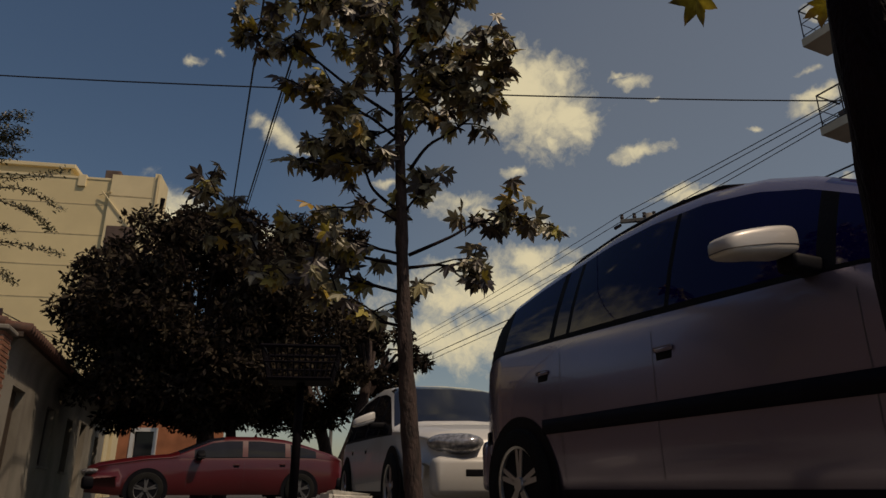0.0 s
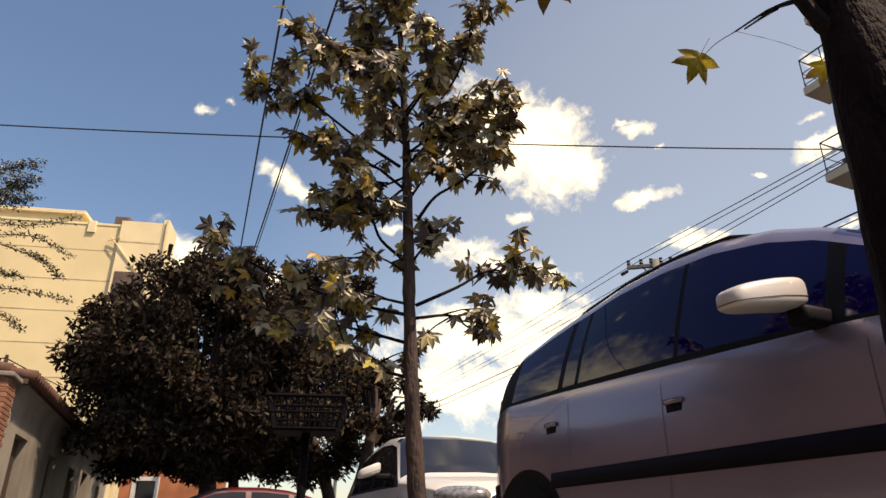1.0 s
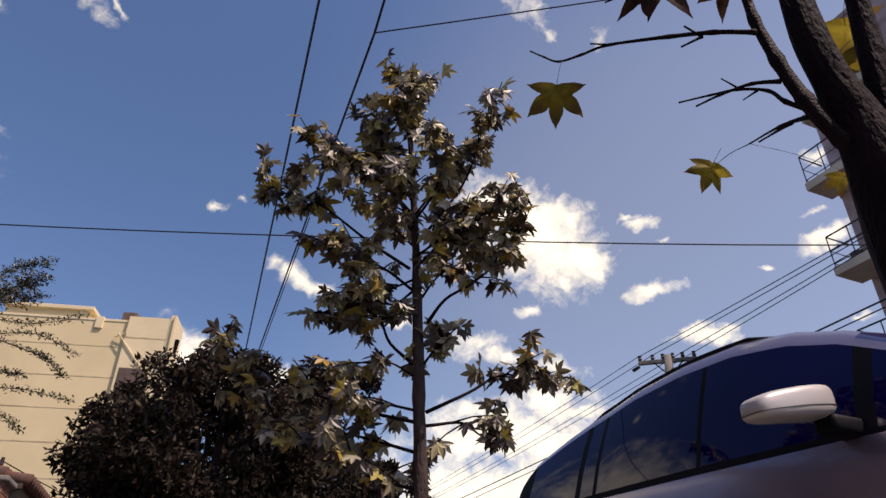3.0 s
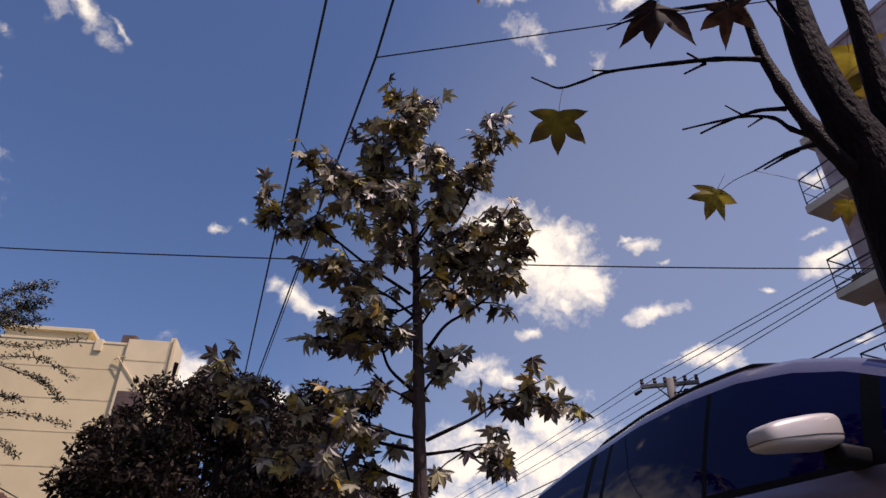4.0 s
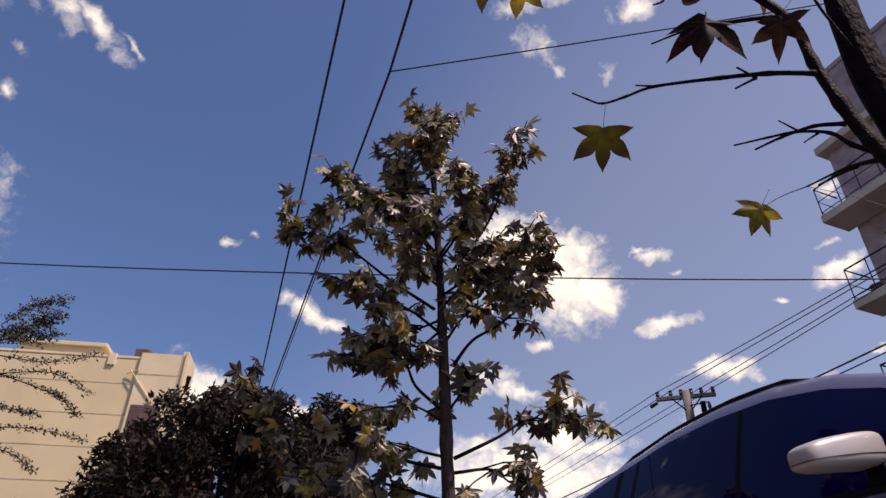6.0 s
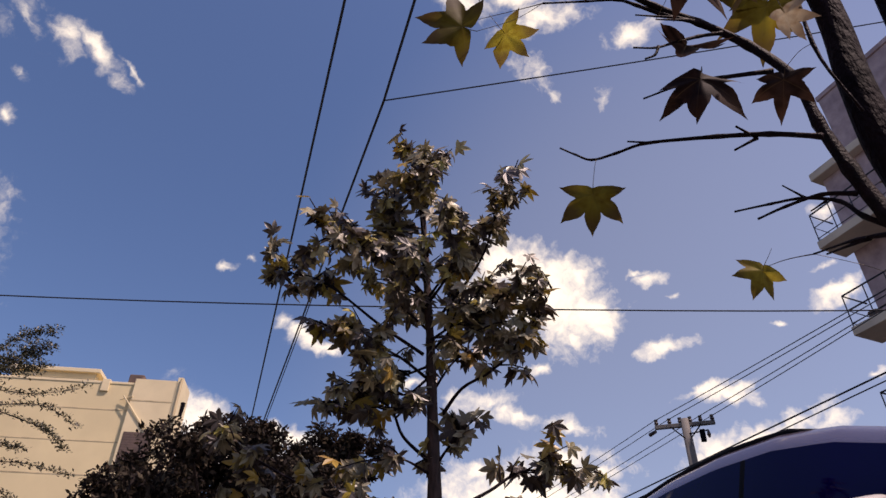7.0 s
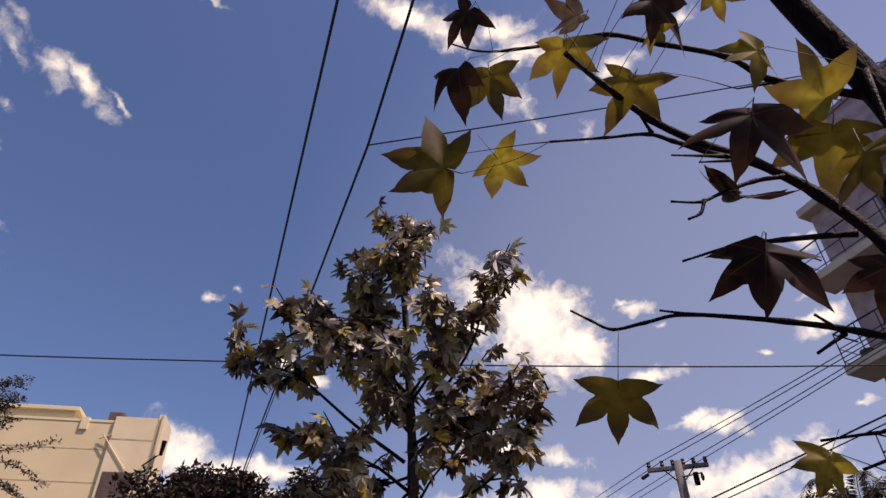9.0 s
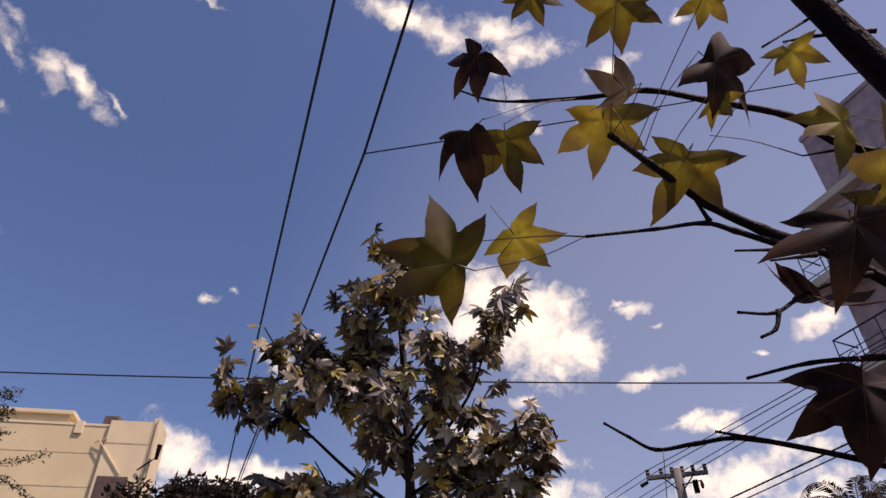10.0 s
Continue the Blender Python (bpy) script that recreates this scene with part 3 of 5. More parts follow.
    # lamps, bumpers
    for s in (1, -1):
        lz, lh, lw = spec["headlamp"]
        w = section(L - 0.12)[0][2][0]
        bm = bmesh.new()
        bmesh.ops.create_uvsphere(bm, u_segments=20, v_segments=12, radius=1)
        for v in bm.verts:
            v.co = Vector((v.co.x * lw, v.co.y * 0.14, v.co.z * lh + abs(v.co.x) * 0.02))
        bmesh.ops.rotate(bm, verts=bm.verts, cent=(0, 0, 0), matrix=Matrix.Rotation(radians(-26 * s), 3, "Z"))
        bmesh.ops.translate(bm, verts=bm.verts, vec=((w - lw * 0.82) * s, L - 0.06, lz))
        part("headlamp", bm, M["lamp"], root, "clear headlamp lens", True)
        w = section(0.1)[0][2][0]
        part("tail_lamp", box((min(w * 0.7 * s, w * 0.9 * s), 0.03, spec["tail_lamp"][0]), (max(w * 0.7 * s, w * 0.9 * s), 0.1, spec["tail_lamp"][1]), 0.02), M["tail"], root, "red tail lamp", True)
    for y0, y1, nm in ((-0.025, 0.14, "rear_bumper"), (L - 0.16, L + 0.06, "front_bumper")):
        w = section(0.12 if y0 < 1 else L - 0.14)[0][2][0] * 1.0
        z0, z1 = spec["bumper"]
        part(nm, box((-w, y0, z0), (w, y1, z1), 0.055), M[spec["bumper_mat"]], root, "", True)
    return root, on_side, section


silver_spec = dict(
    name="silver_minivan", length=4.36, width=1.74, paint=M["silver"], bumper_mat="silver",
    belt=[(0, 1.10), (0.4, 1.136), (0.95, 1.122), (1.15, 1.115), (1.93, 1.086), (2.72, 1.053), (2.89, 1.042), (3.4, 0.985), (3.75, 0.93), (4.2, 0.75), (4.36, 0.62)],
    roof=[(0, 1.11), (0.06, 1.22), (0.16, 1.35), (0.4, 1.475), (0.7, 1.555), (0.95, 1.605), (1.37, 1.66), (1.75, 1.672), (2.1, 1.65), (2.4, 1.588), (2.66, 1.485), (2.9, 1.345), (3.45, 1.04), (3.75, 0.94), (4.2, 0.76), (4.36, 0.63)],
    low=[(0, 0.30), (0.3, 0.22), (3.9, 0.22), (4.36, 0.26)],
    windows=[(0.42, 0.95, "window_quarter"), (1.0, 1.12, "window_post"), (1.155, 1.92, "window_rear"), (1.95, 2.72, "window_front"), (2.80, 3.3, "window_corner")],
    screen=(2.72, 3.44), axles=(0.63, 3.33), wheel=0.325, gaps=(1.08, 1.84, 2.87), handles=((0.91, 0.925), (1.92, 0.893)),
    strip=(0.598, 0.676, 0.9, 3.0), mirror=(2.70, 1.14, 0.195), mirror_paint="sunlit_silver", headlamp=(0.68, 0.11, 0.24), tail_lamp=(0.75, 1.25), bumper=(0.28, 0.62),
    tail_round=0.4, corner=0.17)
AX, AY = 1.087 + 0.24 * -0.427, 5.01 + 0.24 * 0.904
van, van_side, van_section = car(silver_spec, pose(AX, AY, 0, 0, 0, 180 + STREET), "silver minivan with dark tinted windows parked at the kerb")
for s in (1, -1):
    bars = [(van_section(y)[2][1][0] * s * 0.97, y, lerp(silver_spec["roof"], y) + 0.055 - 0.025 * (k in (0, 9))) for k, y in enumerate([0.82 + 0.165 * i for i in range(10)])]
    part("roof_rail", add_tube(bmesh.new(), bars, [0.017] * 10, 10), M["black"], van, "black roof rail", True)

white_spec = dict(
    name="white_minivan", glass="dark_glass", length=4.1, width=1.72, paint=M["white"], bumper_mat="white",
    belt=[(0, 0.86), (1.0, 0.85), (2.4, 0.82), (3.0, 0.80), (3.45, 0.785), (3.95, 0.70), (4.1, 0.58)],
    roof=[(0, 0.87), (0.08, 1.08), (0.3, 1.29), (0.8, 1.37), (1.6, 1.395), (2.1, 1.355), (2.4, 1.285), (3.0, 0.93), (3.2, 0.82), (3.5, 0.795), (3.95, 0.715), (4.1, 0.60)],
    low=[(0, 0.28), (0.4, 0.2), (3.6, 0.2), (4.1, 0.22)],
    windows=[(0.3, 0.9, "window_quarter"), (1.0, 1.72, "window_rear"), (1.8, 2.42, "window_front"), (2.5, 2.95, "window_corner")],
    screen=(2.18, 3.12), axles=(0.75, 3.3), wheel=0.31, gaps=(1.76, 2.75), handles=((1.1, 0.72), (1.95, 0.70)),
    mirror=(2.62, 0.98, 0.115), headlamp=(0.66, 0.095, 0.25), tail_lamp=(0.8, 1.1), bumper=(0.24, 0.56), pillar="black", corner=0.3)
white, white_side, white_section = car(white_spec, pose(-0.25 + 0.86 * 0.956 - 4.1 * 0.292 * 1.0, 5.9 + 0.86 * 0.292 + 4.1 * 0.956, 0, 0, 0, 180 + 17.0),
                                       "white minivan parked nose forward behind the silver one")
wiper = [(-0.55, 3.14, 0.865), (-0.1, 3.08, 0.905), (0.3, 3.06, 0.92)]
for dx in (0.0, 0.42):
    part("wiper", add_tube(bmesh.new(), [(x + dx, y + 0.02, z + 0.02) for x, y, z in wiper], [0.012, 0.01, 0.008], 6), M["black"], white, "black wiper blade")
part("grille", box((-0.42, 4.06, 0.40), (0.42, 4.165, 0.46), 0.01), M["black"], white, "dark lower grille")
part("badge", add_tube(bmesh.new(), [(0, 4.12, 0.62), (0, 4.14, 0.62)], [0.05, 0.045], 20), M["alloy"], white, "plain round chrome badge")
part("number_plate", box((-0.2, 4.16, 0.3), (0.2, 4.176, 0.4), 0.004), M["pale_stone"], white, "pale number plate")

red_spec = dict(
    name="red_hatchback", glass="dark_glass", length=4.5, width=1.62, paint=M["red"], bumper_mat="black",
    belt=[(0, 0.80), (0.6, 0.86), (1.6, 0.85), (3.0, 0.82), (3.6, 0.78), (4.3, 0.66), (4.5, 0.58)],
    roof=[(0, 0.81), (0.12, 0.87), (0.75, 1.06), (1.1, 1.14), (1.6, 1.18), (2.2, 1.17), (2.5, 1.12), (3.1, 0.86), (3.2, 0.83), (3.6, 0.795), (4.3, 0.68), (4.5, 0.6)],
    low=[(0, 0.3), (0.4, 0.2), (4.0, 0.2), (4.5, 0.25)],
    windows=[(0.55, 1.05, "window_quarter"), (1.15, 1.85, "window_rear"), (1.95, 2.8, "window_front")],
    screen=(2.28, 3.05), axles=(0.85, 3.55), wheel=0.29, gaps=(1.05, 1.9, 2.9), handles=((1.2, 0.72), (2.05, 0.70)), pillar="red",
    mirror=(2.72, 0.88, 0.09), mirror_paint="black", headlamp=(0.58, 0.06, 0.2), tail_lamp=(0.62, 0.78), bumper=(0.3, 0.52), corner=0.12, tail_round=0.3, nose_round=0.4)
red_spec["rim"] = "steel_rim"
RY = math.degrees(math.atan2(2.0, 4.04))
red, red_side, red_section = car(red_spec, pose(-1.96 - 0.81 * math.sin(radians(RY)), 14.0 + 0.81 * math.cos(radians(RY)), 0, 0, 0, 90 + RY),
                                 "old red hatchback with shade-deepened paint and black bumpers", "car")

# ---- low house beside the pavement
HX = -0.357
HROT = math.degrees(math.atan2(0.357, 1))
house = thing("house", pose(-6.97, 10.8, 0, 0, 0, HROT), "low grey plastered house with a clay tile eave", "house")
openings = [(0.75, 1.75, 0.16, 1.95), (3.95, 4.9, 0.75, 1.95), (6.65, 7.55, 0.7, 1.95), (9.0, 10.1, 0.1, 2.05), (12.4, 13.4, 0.8, 1.9)]
cuts_y = sorted({0.0, 15.0} | {y for o in openings for y in o[:2]})
cuts_z = sorted({0.0, 2.62} | {z for o in openings for z in o[2:]})
bm = pierced(cuts_y, cuts_z, openings, 0.3)
part("wall", bm, M["plaster"], house)
part("wall", box((-7, 0, 0), (-0.302, 0.3, 2.62)), M["plaster"], house)
part("wall", box((-7, 14.7, 0), (-0.302, 15.0, 2.62)), M["plaster"], house)
part("wall", box((-7.3, 0, 0), (-7.002, 15.0, 2.62)), M["plaster"], house)
part("ceiling", box((-7.2, 0.05, 2.5), (-0.302, 14.6, 2.6)), M["plaster"], house)
for k, (y0, y1, z0, z1) in enumerate(openings):
    if z0 < 0.5:
        d = part("door", box((-0.2, y0 + 0.03, z0 * 0), (-0.14, y1 - 0.03, z1 - 0.02), 0.006), M["dark_wood"], house, "dark wooden door")
        part("door_panel", box((-0.138, y0 + 0.15, 0.3), (-0.125, y1 - 0.15, z1 - 0.3), 0.004), M["dark_wood"], d)
    else:
        w = part("window", box((-0.2, y0 + 0.01, z0 + 0.01), (-0.18, y1 - 0.01, z1 - 0.01)), M["dark_glass"], house, "dark window pane")
        bm = bmesh.new()
        for lo, hi in (((-0.22, y0, z0), (-0.13, y0 + 0.06, z1)), ((-0.22, y1 - 0.06, z0), (-0.13, y1, z1)), ((-0.22, y0 + 0.062, z1 - 0.06), (-0.13, y1 - 0.062, z1)),
                       ((-0.22, y0 + 0.062, z0), (-0.13, y1 - 0.062, z0 + 0.06)), ((-0.2, (y0 + y1) / 2 - 0.025, z0 + 0.062), (-0.135, (y0 + y1) / 2 + 0.025, z1 - 0.062))):
            add_box(bm, lo, hi)
        part("frame_bars", bm, M["dark_wood"], w, "dark wooden window frame")
        part("sill", box((-0.1, y0 - 0.05, z0 - 0.05), (0.06, y1 + 0.05, z0 - 0.003), 0.008), M["plaster"], w)
cove = bmesh.new()
ends = []
for y in (0.0, 15.0):
    curve = [(0.004 + 0.17 * (1 - math.cos(k * math.pi / 12)), 2.25 + 0.365 * math.sin(k * math.pi / 12)) for k in range(7)] + [(0.004, 2.615)]
    ends.append([cove.verts.new((x, y, z)) for x, z in curve])
for k in range(8):
    cove.faces.new((ends[0][k], ends[1][k], ends[1][(k + 1) % 8], ends[0][(k + 1) % 8]))
for ring in ends:
    cove.faces.new(ring)
part("cornice", cove, M["plaster"], house, "curved plaster cornice under the eave")
roof = part("roof", box((-7.4, -0.1, 2.622), (0.18, 15.1, 2.70)), M["dark_wood"], house, "overhanging eave boards")
tile = mesh_of("roof_tile", add_tube(bmesh.new(), [(-0.22, 0, 0.05), (0.24, 0, 0.0)], [0.085, 0.095], 10), M["roof_tile"], True)
for i in range(75):
    for j in range(3):
        t = new("roof_tile", tile)
        t.parent = roof
        t.location = (0.03 - j * 0.38, -0.02 + i * 0.2, 2.76 + j * 0.09 + noise.noise((i * 3.3, j * 1.9, 1)) * 0.012)
part("chimney", box((-1.2, 4.2, 2.7), (-0.75, 4.7, 3.35), 0.02), M["plaster"], house)
# plain unseen houses added to line the pavement beside and behind the viewer
for y0, y1, h in ((-5.5, -1.6, 2.1), (-22.0, -5.55, 4.2)):
    row = thing("unseen_row_house", house.matrix_world.copy(), "added unseen house along the pavement, dark brown to cut reflections", "house")
    # walls block side sky; dark brown keeps warm reflections off the van
    part("wall", box((-0.3, y0, 0), (0, y1, h)), M["brown"], row)
    part("roof", box((-6, y0, h), (0.1, y1, h + 0.12), 0.02), M["roof_tile"], row)
# brick corner pier
pier = thing("brick_pier", pose(-7.05, 10.35, 0, 0, 0, HROT), "red brick gate pier at the corner of the house", "pier")
part("core", box((-0.27, -0.27, 0), (0.27, 0.27, 2.6)), M["mortar"], pier)
brick_me = mesh_of("brick", box((-0.13, -0.065, 0), (0.13, 0.065, 0.062), 0.005), M["brick"])
for k in range(34):
    for i in range(2):
        for face in range(2):
            b = new("brick", brick_me)
            b.parent = pier
            s = (i - 0.5) * 0.28 + (0.07 if k % 2 else -0.07)
            s = max(-0.15, min(0.15, s))
            b.matrix_basis = pose(s, -0.215, 0.05 + k * 0.075) if face == 0 else pose(0.215, s, 0.05 + k * 0.075, 0, 0, 90)
part("cap", box((-0.34, -0.34, 2.6), (0.34, 0.34, 2.68), 0.02), M["plaster"], pier)
# service mast on the roof, and its wires
mast = thing("service_mast", pose(-8.6, 12.6, 2.7), "short dark service mast on the house roof", "mast")
part("pole", add_tube(bmesh.new(), [(0, 0, -0.1), (0, 0, 0.55), (0.03, 0, 0.8)], [0.035, 0.035, 0.03], 8), M["steel"], mast)
part("bracket", add_tube(bmesh.new(), [(-0.14, 0, 0.62), (0.16, 0.0, 0.72)], [0.022, 0.022], 8), M["steel"], mast)
part("insulator", add_tube(bmesh.new(), [(0.16, 0, 0.72), (0.16, 0, 0.86)], [0.04, 0.03], 10), M["insulator"], mast)

# pale house and terracotta house farther down the street
pale = thing("pale_house", pose(-12.2, 25.4, 0, 0, 0, HROT), "pale rendered house with an open gateway", "house")
bm = pierced([0, 1.1, 2.4, 4.6], [0, 2.5, 3.0], [(1.1, 2.4, 0, 2.5)], 0.4)
part("wall", bm, M["cream_light"], pale)
part("door", box((-0.4, 1.1, 0), (-0.3, 2.4, 2.5)), M["dark_wood"], pale, "dark recessed door")
part("roof", box((-5.2, -0.1, 3.0), (0.15, 4.7, 3.12), 0.02), M["plaster"], pale)
terra = thing("terracotta_house", pose(-16.5, 38, 0, 0, 0, 8), "terracotta painted house with a white-framed window", "house")
bm = pierced([-4.4, -0.85, 0.25, 1.3], [0, 1.8, 3.3, 4.2], [(-0.85, 0.25, 1.8, 3.3)], 0.4)
bmesh.ops.rotate(bm, verts=bm.verts, cent=(0, 0, 0), matrix=Matrix.Rotation(radians(-90), 3, "Z"))
bmesh.ops.scale(bm, verts=bm.verts, vec=(-1, 1, 1))
part("wall", bm, M["orange"], terra)
w = part("window", box((-0.25, 0.2, 1.8), (0.85, 0.25, 3.3)), M["dark_glass"], terra)
bm = bmesh.new()
for lo, hi in (((-0.4, -0.05, 1.65), (-0.2, 0.15, 3.45)), ((0.8, -0.05, 1.65), (1.0, 0.15, 3.45)), ((-0.198, -0.05, 3.25), (0.798, 0.15, 3.45)), ((-0.198, -0.05, 1.65), (0.798, 0.15, 1.85))):
    add_box(bm, lo, hi)
part("window_frame", bm, M["white"], w, "white window surround")
part("roof", box((-1.5, -0.2, 4.2), (4.6, 4.2, 4.35), 0.03), M["roof_tile"], terra)

# ---- tall cream building
tower = thing("apartment_building", pose(-27.4, 60, 0, 0, 0, 10), "tall plain cream rendered apartment building, side wall", "building")
part("wall", box((-46, 0, 0), (-4.35, 3, 28.2)), M["cream"], tower)
part("bay", box((-4.348, -0.35, 0), (-0.5, 3, 28.75)), M["cream_light"], tower, "paler projecting bay")
part("corner_pier", box((-0.498, -0.42, 0), (0, 3, 29.1)), M["cream_light"], tower)
part("drainpipe", add_tube(bmesh.new(), [(-0.15, -0.55, 0), (-0.15, -0.55, 28.9)], [0.09, 0.09], 8), M["groove"], tower)
part("parapet", box((-46, -0.06, 28.2), (-4.36, 0.3, 28.45), 0.03), M["cream_light"], tower)
part("penthouse", box((-16, 0.5, 28.2), (-8.4, 2.9, 29.35)), M["cream"], tower)
part("penthouse_cornice", box((-16.3, 0.2, 29.35), (-8.0, 3.0, 29.75), 0.04), M["cream_light"], tower)
part("parapet_post", box((-7.4, -0.2, 27.4), (-6.7, 0.32, 28.6), 0.03), M["cream_light"], tower)
part("water_tank", box((-5.3, 0.35, 28.2), (-3.9, 1.7, 29.5), 0.1), M["brown"], tower, "brown roof water tank")
for k in range(9):
    z = 25.6 - k * 3.05
    part("joint", box((-46, -0.02, z), (-4.36, 0.0, z + 0.09)), M["groove"], tower, "shallow floor joint")
part("joint", box((-4.34, -0.37, 26.5), (-0.51, -0.35, 26.62)), M["groove"], tower)
for a, b in (((-5.0, -0.45, 26.9), (-2.3, -0.45, 23.7)), ((-4.2, -0.45, 26.9), (-5.3, -0.2, 26.6))):
    part("brace", add_tube(bmesh.new(), [a, b], [0.06, 0.06], 6), M["cream_light"], tower)
sh = part("window", box((-4.1, -0.39, 20.6), (-1.5, -0.3, 23.5)), M["brown"], tower, "brown roller shutter")
for k in range(12):
    part("shutter_slat", box((-4.05, -0.42, 20.65 + k * 0.235), (-1.55, -0.385, 20.85 + k * 0.235)), M["brown"], sh)
part("bracket_lamp", add_tube(bmesh.new(), [(-0.9, -0.5, 24.1), (0.3, -1.0, 24.9), (0.6, -1.0, 25.0), (0.65, -1.0, 26.3)], [0.07, 0.07, 0.16, 0.22], 8), M["steel"], tower, "dark bracket lamp")
ledge = thing("far_roof", pose(-25.5, 48, 0, 0, 0, 8), "pale flat-roofed house behind the dark tree", "house")
part("wall", box((0, 0, 0), (2.6, 3, 12.2)), M["cream"], ledge)
part("roof", box((-0.3, -0.5, 12.2), (2.9, 3.2, 12.9), 0.05), M["cream_light"], ledge)

# ---- flats with balconies
flats = thing("balcony_flats", pose(12.35, 18, 0, 0, 0, 180 + STREET), "mauve rendered block of flats with slab balconies", "building")
storeys = [10.43 + 3.1 * k for k in range(-3, 2)]
doors = [(2.2, 3.6), (7.2, 8.6), (12.2, 13.6)]
gaps = [(y0, y1, z, z + 2.35) for y0, y1 in doors for z in storeys]
bm = pierced(sorted({0.0, 20.0} | {y for o in doors for y in o}), sorted({0.0, 16.3} | {z for o in gaps for z in o[2:]}), gaps, 0.35)
part("wall", bm, M["flats"], flats)
part("wall", box((-9, 0, 0), (-0.352, 0.35, 16.3)), M["flats"], flats)
part("wall", box((-9.3, 0, 0), (-9.002, 20, 16.3)), M["flats"], flats)
part("wall", box((-9, 19.6, 0), (-0.352, 20, 16.3)), M["flats"], flats)
part("terrace_slab", box((-9.3, -0.2, 16.3), (0.35, 20.1, 16.6), 0.03), M["slab"], flats, "pale slab under the set-back top storey")
top_gaps = [(y0, y1, 16.7, 18.9) for y0, y1 in doors[1:]]
bm = pierced(sorted({1.0, 20.0} | {y for o in doors[1:] for y in o}), [16.6, 16.7, 18.9, 19.3], top_gaps, 0.35)
part("wall", bm, M["flats"], flats)
part("wall", box((-9, 1.0, 16.6), (-0.352, 1.35, 19.3)), M["flats"], flats)
part("wall", box((-9.3, 1.0, 16.6), (-9.002, 20, 19.3)), M["flats"], flats)
part("roof", box((-9.3, 0.95, 19.3), (0.06, 20.1, 19.5), 0.03), M["flats"], flats)
for y0, y1 in doors[1:]:
    part("balcony_door", box((-0.3, y0, 16.72), (-0.25, y1, 18.9)), M["dark_glass"], flats, "dark glazed balcony door")
for z in storeys:
    for y0, y1 in doors:
        part("balcony_door", box((-0.3, y0, z + 0.05), (-0.25, y1, z + 2.35)), M["dark_glass"], flats, "dark glazed balcony door")
    for b0, b1 in ((-0.3, 4.8), (6.0, 10.2), (11.2, 15.4)):
        bal = part("balcony", box((0.003, b0, z - 0.28), (1.15, b1, z), 0.015), M["slab"], flats, "cream balcony slab with dark railing")
        bm = bmesh.new()
        for zz, r in ((1.05, 0.028), (0.55, 0.016), (0.12, 0.016)):
            add_tube(bm, [(0.05, b0 + 0.06, z + zz), (1.09, b0 + 0.06, z + zz), (1.09, b1 - 0.06, z + zz), (0.05, b1 - 0.06, z + zz)], [r] * 4, 6)
        part("railing", bm, M["rail"], bal, "dark metal railing")
        n = int((b1 - b0) / 0.7)
        for k in range(n + 1):
            y = b0 + 0.06 + (b1 - b0 - 0.12) * k / n
            part("post", add_tube(bmesh.new(), [(1.09, y, z - 0.02), (1.09, y, z + 1.05)], [0.018, 0.018], 6), M["rail"], bal)
pot = thing("plant_pot", flats.matrix_world @ pose(0.75, 0.3, 10.43), "dark planted pot on a balcony", "plant pot")
part("pot", add_tube(bmesh.new(), [(0, 0, 0), (0, 0, 0.3)], [0.14, 0.19], 14), M["brown"], pot)

# ---- poles and wires
upole = thing("utility_pole", pose(6.62, 20.2, -0.07, 0, 0, -14), "concrete utility pole with a crossarm and insulators", "utility pole")
part("pole", add_tube(bmesh.new(), [(0, 0, 0), (0, 0, 4), (0, 0, 8.72)], [0.19, 0.16, 0.125], 14), M["concrete"], upole, "", True)
part("crossarm", box((-0.9, -0.06, 8.48), (0.86, 0.06, 8.6), 0.01), M["concrete"], upole)
for dx in (-0.45, 0.45):
    part("brace", add_tube(bmesh.new(), [(0, -0.08, 8.0), (dx, -0.08, 8.5)], [0.02, 0.02], 6), M["steel"], upole)
for dx in (-0.84, -0.45, -0.14, 0.16, 0.46, 0.8):
    part("insulator", add_tube(bmesh.new(), [(dx, 0, 8.6), (dx, 0, 8.66), (dx, 0, 8.7), (dx, 0, 8.78)], [0.03, 0.07, 0.05, 0.06], 10), M["insulator"], upole)
part("insulator", add_tube(bmesh.new(), [(-0.9, 0, 8.42), (-1.08, 0.2, 8.4)], [0.05, 0.06], 10), M["insulator"], upole)
part("bracket", add_tube(bmesh.new(), [(0.05, -0.1, 8.22), (0.62, -0.12, 8.28)], [0.02, 0.02], 6), M["steel"], upole)
part("insulator", add_tube(bmesh.new(), [(0.6, -0.12, 8.05), (0.6, -0.12, 8.14), (0.6, -0.12, 8.26)], [0.03, 0.06, 0.035], 10), M["insulator"], upole)
part("fuse_box", box((0.35, -0.2, 7.95), (0.5, -0.02, 8.3), 0.015), M["steel"], upole)


def wire(a, b, r, sag, label, group):
    a, b = Vector(a), Vector(b)
    pts = [a.lerp(b, k / 16) - Vector((0, 0, sag * 4 * (k / 16) * (1 - k / 16))) for k in range(17)]
    ob = new("overhead_wire", mesh_of("overhead_wire", add_tube(bmesh.new(), pts, [r] * 17, 5), M["cable"]))
    return tagged(ob, label, "wire", group)


